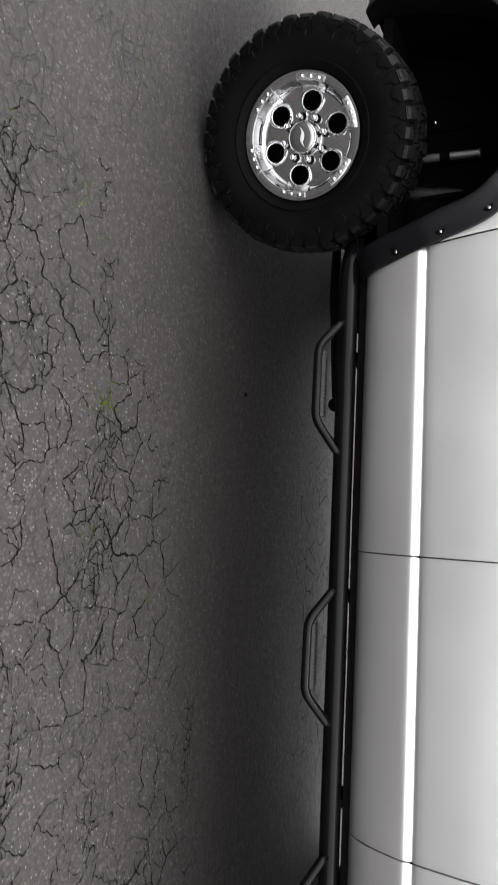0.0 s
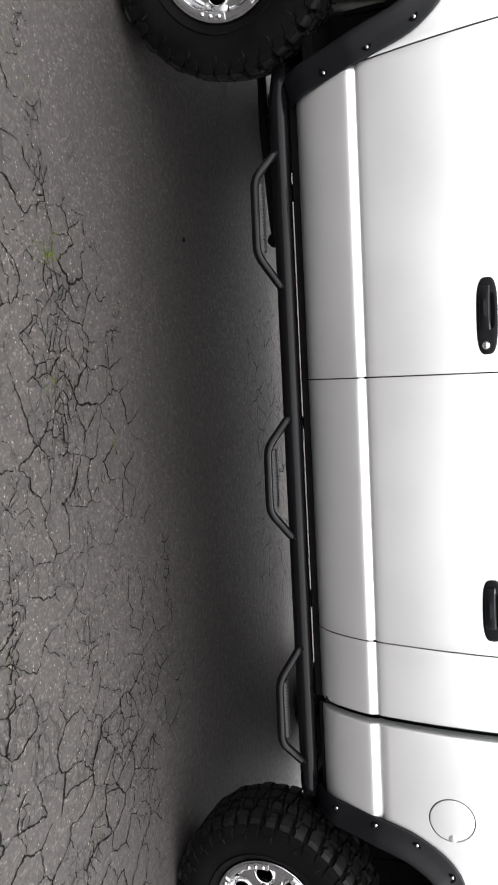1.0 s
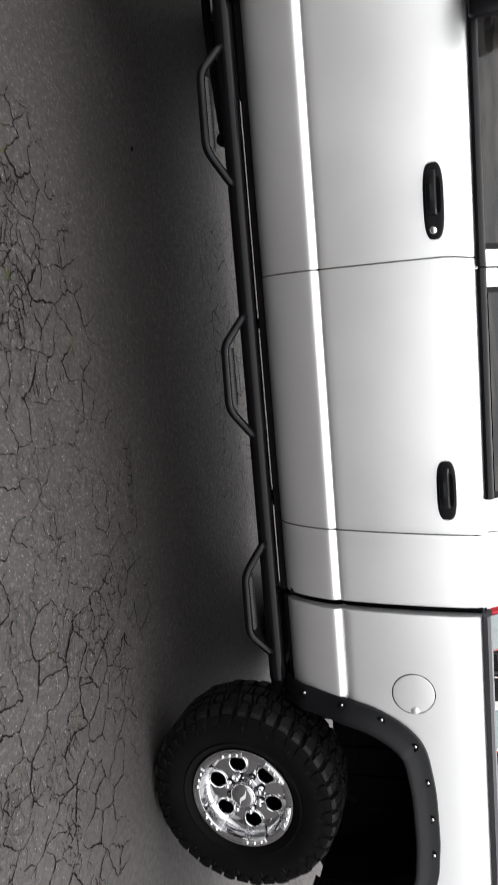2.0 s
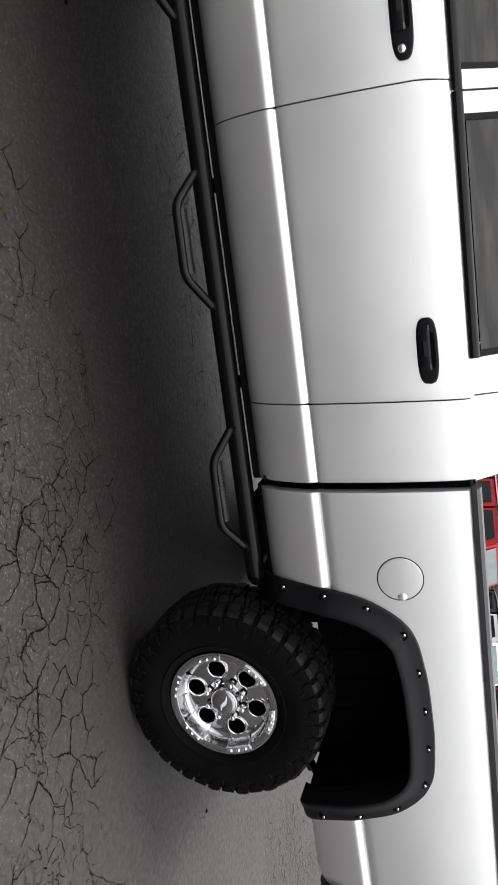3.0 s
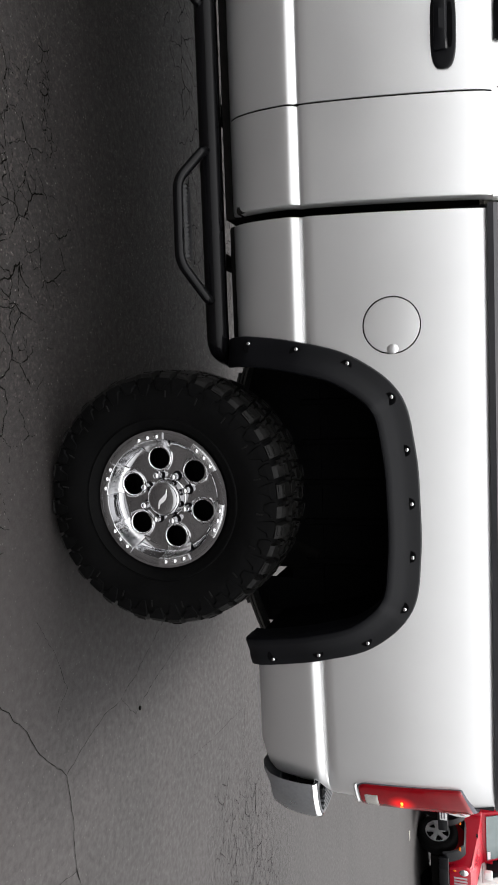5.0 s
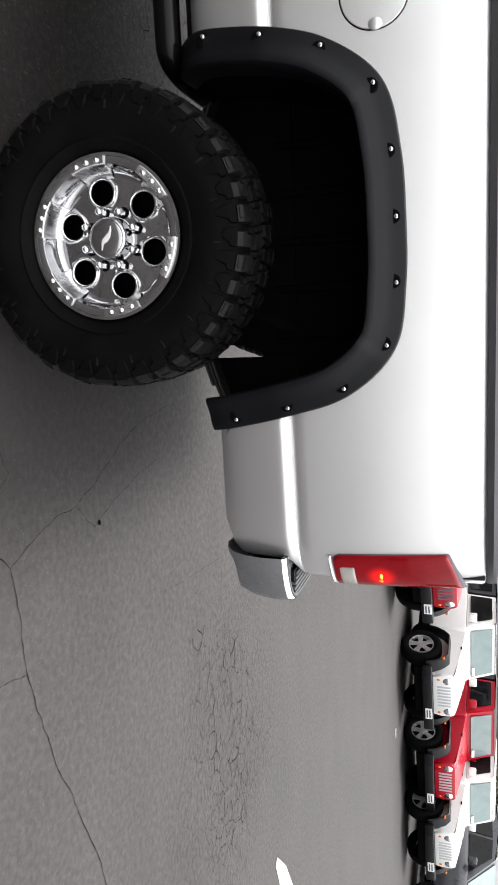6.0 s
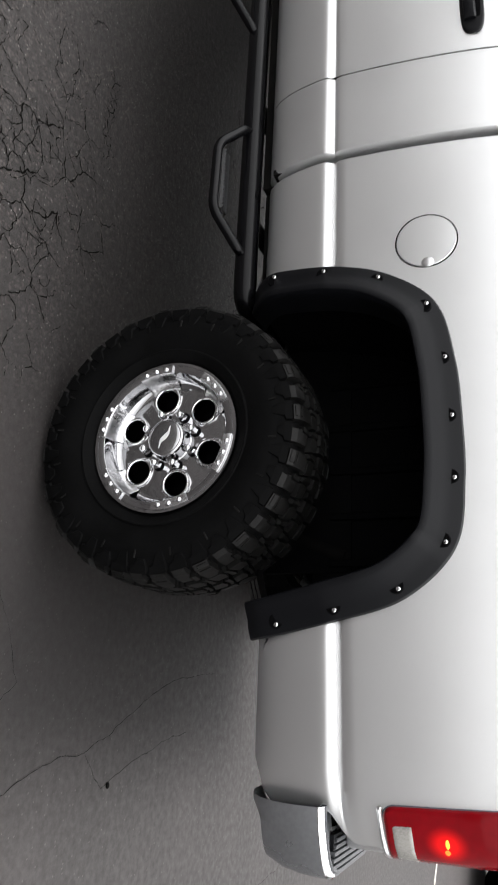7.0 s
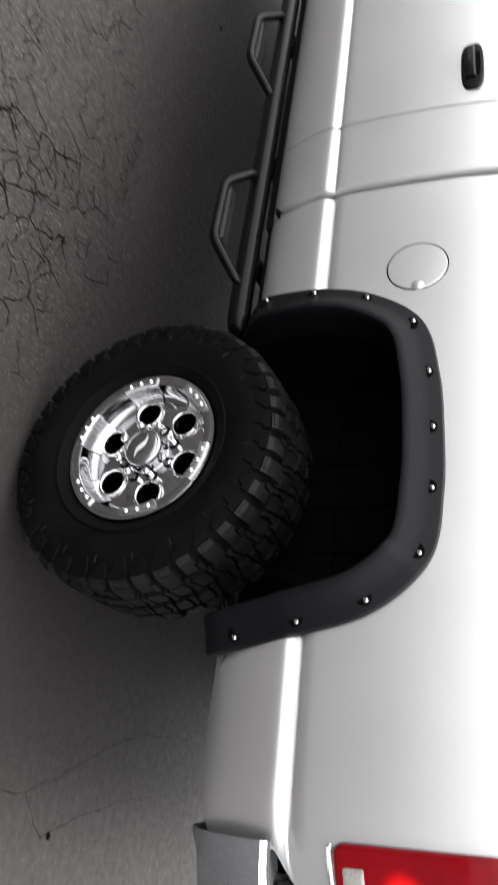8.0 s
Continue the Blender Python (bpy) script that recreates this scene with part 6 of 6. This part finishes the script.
def road_pickup(at, paint, label, high=1.95, lamps=False):
    """A plain modern pickup or wagon seen over the row: nose, cab, bed."""
    ob = thing("parked_pickup", label, "pickup truck", "parked row of cars", at=at)
    k = high / 1.95
    bm = bmesh.new()
    rows = []
    # body from nose to tail: half width, lower and upper edge
    for y, half, zt in ((-2.55, 0.80, 0.98), (-2.48, 0.90, 1.08), (-1.9, 0.98, 1.14), (-1.15, 1.0, 1.20), (-0.9, 1.0, 1.22), (2.6, 1.0, 1.22), (2.66, 0.96, 1.18)):
        rows.append([(u * half, y, z) for u, z in ((-0.96, 0.50 * k), (-1, 0.62 * k), (-1, zt * k - 0.10), (-0.93, zt * k), (-0.5, zt * k + 0.03), (0, zt * k + 0.04), (0.5, zt * k + 0.03), (0.93, zt * k), (1, zt * k - 0.10), (1, 0.62 * k), (0.96, 0.50 * k))])
    made = grid_into(bm, rows)
    bm.faces.new(made[0])
    bm.faces.new(list(reversed(made[-1])))
    body = part("body", bm, paint, ob)
    bm = bmesh.new()
    rows = []
    for y, half, z in ((-1.15, 0.93, 1.20), (-0.45, 0.80, 1.83), (-0.30, 0.78, 1.90), (0.5, 0.77, 1.93), (1.05, 0.78, 1.90), (1.15, 0.80, 1.84), (1.30, 0.92, 1.20)):
        rows.append([(u * half, y, z * k - (0.03 if abs(u) > 0.9 else 0)) for u in (-1, -0.9, -0.4, 0, 0.4, 0.9, 1)])
    grid_into(bm, rows)
    for sx in (-1, 1):
        vs = [bm.verts.new(p) for p in ((sx * 0.93, -1.15, 1.20 * k), (sx * 0.80, -0.45, 1.80 * k), (sx * 0.77, 0.5, 1.90 * k), (sx * 0.80, 1.15, 1.80 * k), (sx * 0.92, 1.30, 1.20 * k))]
        bm.faces.new(vs)
    part("cab", bm, paint, ob)

    def quad(name, pts, mat, label=""):
        bm = bmesh.new()
        vs = [Vector(p) for p in pts]
        nrm = (vs[1] - vs[0]).cross(vs[2] - vs[0]).normalized() * 0.012
        a, b = [bm.verts.new(v) for v in vs], [bm.verts.new(v + nrm) for v in vs]
        bm.faces.new(a)
        bm.faces.new(list(reversed(b)))
        for i in range(4):
            j = (i + 1) % 4
            bm.faces.new([a[j], a[i], b[i], b[j]])
        return part(name, bm, mat, ob, label)

    quad("windscreen", [(-0.84, -1.13, 1.225 * k), (0.84, -1.13, 1.225 * k), (0.73, -0.49, 1.81 * k), (-0.73, -0.49, 1.81 * k)], PALE_GLASS, "pale reflecting windscreen")
    for sx in (-1, 1):
        quad("side_window", [(sx * 0.935, -0.92, 1.24 * k), (sx * 0.935, 0.05, 1.24 * k), (sx * 0.81, 0.05, 1.76 * k), (sx * 0.82, -0.42, 1.74 * k)][::sx], DARK_GLASS, "dark side window")
        quad("side_window", [(sx * 0.935, 0.12, 1.24 * k), (sx * 0.935, 1.10, 1.24 * k), (sx * 0.825, 1.02, 1.74 * k), (sx * 0.81, 0.12, 1.76 * k)][::sx], DARK_GLASS, "dark side window")
        bm = bmesh.new()
        box_into(bm, (sx * 1.10 - 0.10, -0.80, 1.22 * k), (sx * 1.10 + 0.10, -0.70, 1.42 * k), 0.03, 3)
        part("side_mirror", bm, paint, ob)
        bm = bmesh.new()
        box_into(bm, (sx * 0.74 - 0.15, -2.57, 0.82 * k), (sx * 0.74 + 0.15, -2.44, 1.00 * k), 0.03, 3)
        part("headlight", bm, CLEAR, ob, "clear headlight")
        bm = bmesh.new()
        box_into(bm, (sx * 0.93 - 0.05, -2.52, 0.84 * k), (sx * 0.93 + 0.045, -2.30, 0.98 * k), 0.02, 2)
        part("side_marker", bm, AMBER, ob, "amber corner marker")
        for cy in (-1.75, 1.7):
            road_wheel(ob, sx * 1.0, cy, 0.39 * k, 0.25, RIM, sx)
    bm = bmesh.new()
    box_into(bm, (-0.50, -2.60, 0.74 * k), (0.50, -2.50, 1.02 * k), 0.02)
    part("grille", bm, INK, ob, "dark grille")
    bm = bmesh.new()
    box_into(bm, (-0.96, -2.72, 0.48 * k), (0.96, -2.48, 0.72 * k), 0.05, 3)
    part("front_bumper", bm, PLASTIC if paint is CHARCOAL else CHROME, ob)
    if lamps:
        for i in range(5):
            bm = bmesh.new()
            box_into(bm, (-0.46 + 0.23 * i - 0.05, -0.36, 1.90 * k), (-0.46 + 0.23 * i + 0.05, -0.26, 1.955 * k), 0.015)
            part("roof_marker", bm, AMBER, ob, "amber roof marker")
    return ob


road_pickup(pose(13.3, 14.6, 0.0, 0, 0, 17), CHARCOAL, "charcoal pickup with amber corner markers in the row", 1.98)
road_pickup(pose(15.8, 15.2, 0.0, 0, 0, 17), WHITE, "white pickup with a dark side window in the row", 2.0)
road_pickup(pose(2.35, 16.4, 0.0, 0, 0, 22), WHITE, "white pickup parked behind a green pole", 2.12)
road_pickup(pose(0.10, 15.7, 0.0, 0, 0, 22), PALE_SILVER, "pale silver pickup with a raked windscreen", 2.15)
road_pickup(pose(-1.90, 13.9, 0.0, 0, 0, 22), RED, "red pickup with amber roof markers", 2.05, True)


def pole():
    ob = thing("sign_pole", "green painted steel pole standing behind the truck", "pole")
    bm = bmesh.new()
    tube_into(bm, [(1.90, 12.9, 0.0), (1.90, 12.9, 5.2)], 0.055, 20)
    part("shaft", bm, GREEN_POLE, ob)
    bm = bmesh.new()
    tube_into(bm, [(1.90, 12.9, 0.0), (1.90, 12.9, 0.03)], 0.15, 20)
    tube_into(bm, [(1.90, 12.9, 1.55), (1.90, 12.9, 1.72)], 0.075, 20)
    part("base_plate", bm, GREEN_POLE, ob)


pole()


# ---- wooded bank that closes the lot ----
def bank(name, y0, sign, x0, x1, label, height=5.0, density=5200, seed=3):
    """A rough soil slope with shrubs over it."""
    rnd = random.Random(seed)
    bm = bmesh.new()
    rows = []
    for j in range(9):
        v = j / 8
        row = []
        for i in range(61):
            x = x0 + (x1 - x0) * i / 60
            h = height * (v ** 1.2) * (0.75 + 0.5 * noise.noise(Vector((x * 0.07, v * 2, seed))))
            row.append((x, y0 + sign * (v * 9 + 1.2 * noise.noise(Vector((x * 0.12, v * 3, seed + 5)))), max(-0.05, h - 0.05) if j else -0.05))
        rows.append(row)
    grid_into(bm, rows)
    slope = new(name, finish(bm, name, BARK))
    tagged(slope, label, "bank", kind="structure")
    bm = bmesh.new()
    verts, faces = [], []
    for _ in range(density):
        u, v = rnd.random(), rnd.random() ** 0.8
        x = x0 + (x1 - x0) * u
        clump = noise.noise(Vector((x * 0.35, v * 3, seed * 2)))
        if clump < -0.12:
            continue
        y = y0 + sign * (v * 9 - 0.3)
        z = height * (v ** 1.2) * 0.8 + rnd.random() ** 1.5 * (1.0 + 2.2 * max(0, clump))
        for _ in range(9):
            r = rnd.uniform(0.05, 0.12)
            d = Vector((rnd.gauss(0, 1), rnd.gauss(0, 1), rnd.gauss(0, 1))).normalized()
            e = d.orthogonal().normalized()
            f = d.cross(e)
            c = Vector((x + rnd.uniform(-0.35, 0.35), y + rnd.uniform(-0.35, 0.35), z + rnd.uniform(-0.3, 0.3)))
            n = len(verts)
            verts += [c + e * r, c + f * r * 0.55 + d * 0.05, c - e * r, c - f * r * 0.55 + d * 0.05]
            faces.append((n, n + 1, n + 2, n + 3))
    bm.free()
    me = bpy.data.meshes.new("shrubs")
    me.from_pydata([tuple(v) for v in verts], [], faces)
    me.materials.append(LEAF)
    tagged(new("shrubs", me), "dark green and brown shrubs over the soil bank", "shrubs", kind="stuff")


# its height out of view is raised to block the low sky
bank("bank_behind", 24.0, 1, -45, 60, "brown soil bank with shrubs behind the parked row", 11.0, 9000)
# unseen bank, added to close the lot and darken what surfaces mirror
bank("bank_opposite", -30.0, -1, -60, 60, "unseen dark wooded bank added across the lot", 3.0, 3000, 8)

# ---- marks on the ground ----
bm = bmesh.new()
grid_into(bm, [[(1.955, 8.06, 0.004), (2.035, 8.11, 0.004)], [(2.375, 7.56, 0.004), (2.440, 7.60, 0.004)], [(2.755, 7.07, 0.004), (2.815, 7.11, 0.004)]])
part("painted_line", bm, PAINTLINE, GROUND, "worn white painted line")
bm = bmesh.new()
grid_into(bm, [[(4.24, 2.77, 0.004), (4.28, 2.72, 0.004)], [(4.48, 2.99, 0.004), (4.60, 2.85, 0.004)], [(6.00, 3.85, 0.004), (6.12, 3.68, 0.004)]])
part("painted_line", bm, PAINTLINE, GROUND, "worn white painted line")
bm = bmesh.new()
box_into(bm, (7.60, 10.40, 0.0), (7.76, 10.47, 0.013), 0.003, 1)
tagged(new("litter", finish(bm, "litter", PAINTLINE)), "small white scrap of litter on the asphalt", "litter")


def pebble(x, y, r, seed):
    """A dark stone chip lying loose on the asphalt."""
    rnd = random.Random(seed)
    bm = bmesh.new()
    bmesh.ops.create_icosphere(bm, subdivisions=2, radius=r)
    for v in bm.verts:
        v.co = Vector((v.co.x * 1.25, v.co.y, v.co.z * 0.55)) * rnd.uniform(0.85, 1.12)
        v.co.z = max(v.co.z, -r * 0.3)
    bmesh.ops.translate(bm, verts=bm.verts, vec=(x, y, r * 0.3))
    tagged(new("pebble", finish(bm, "pebble", CRACK, 60)), "small dark stone chip lying on the asphalt", "pebble", "loose pebbles")


for x, y, r, seed in ((1.013, 0.546, 0.0085, 1), (-2.912, 0.446, 0.0095, 2)):
    pebble(x, y, r, seed)
crack_line([(0.40, -0.545), (0.61, -0.375), (0.75, -0.245), (0.90, -0.145), (1.012, -0.033), (1.392, -0.001), (1.80, 0.115), (2.30, 0.325), (3.1, 0.575), (4.2, 0.755)], 0.0034, 1)
crack_line([(1.012, -0.033), (0.93, 0.175), (0.905, 0.385), (0.78, 0.675), (0.665, 0.955), (0.62, 1.355)], 0.0024, 2)
crack_line([(0.905, 0.385), (1.02, 0.505), (0.93, 0.755), (0.86, 1.105)], 0.0020, 3)
crack_line([(0.61, -0.375), (0.72, -0.565), (0.70, -0.945), (0.9, -1.345)], 0.0027, 4)
crack_line([(0.812, -0.091), (0.70, 0.005), (0.55, -0.065), (0.40, -0.165)], 0.0020, 5)
crack_line([(1.392, -0.001), (1.34, -0.295), (1.52, -0.645), (1.5, -1.245)], 0.0020, 6)
crack_line([(1.594, 1.905), (2.0, 1.855), (2.45, 1.945), (2.9, 2.005), (3.6, 2.155)], 0.0024, 7)
crack_line([(1.5, 1.055), (1.55, 1.455), (1.594, 1.905), (1.5, 2.555)], 0.0017, 8)
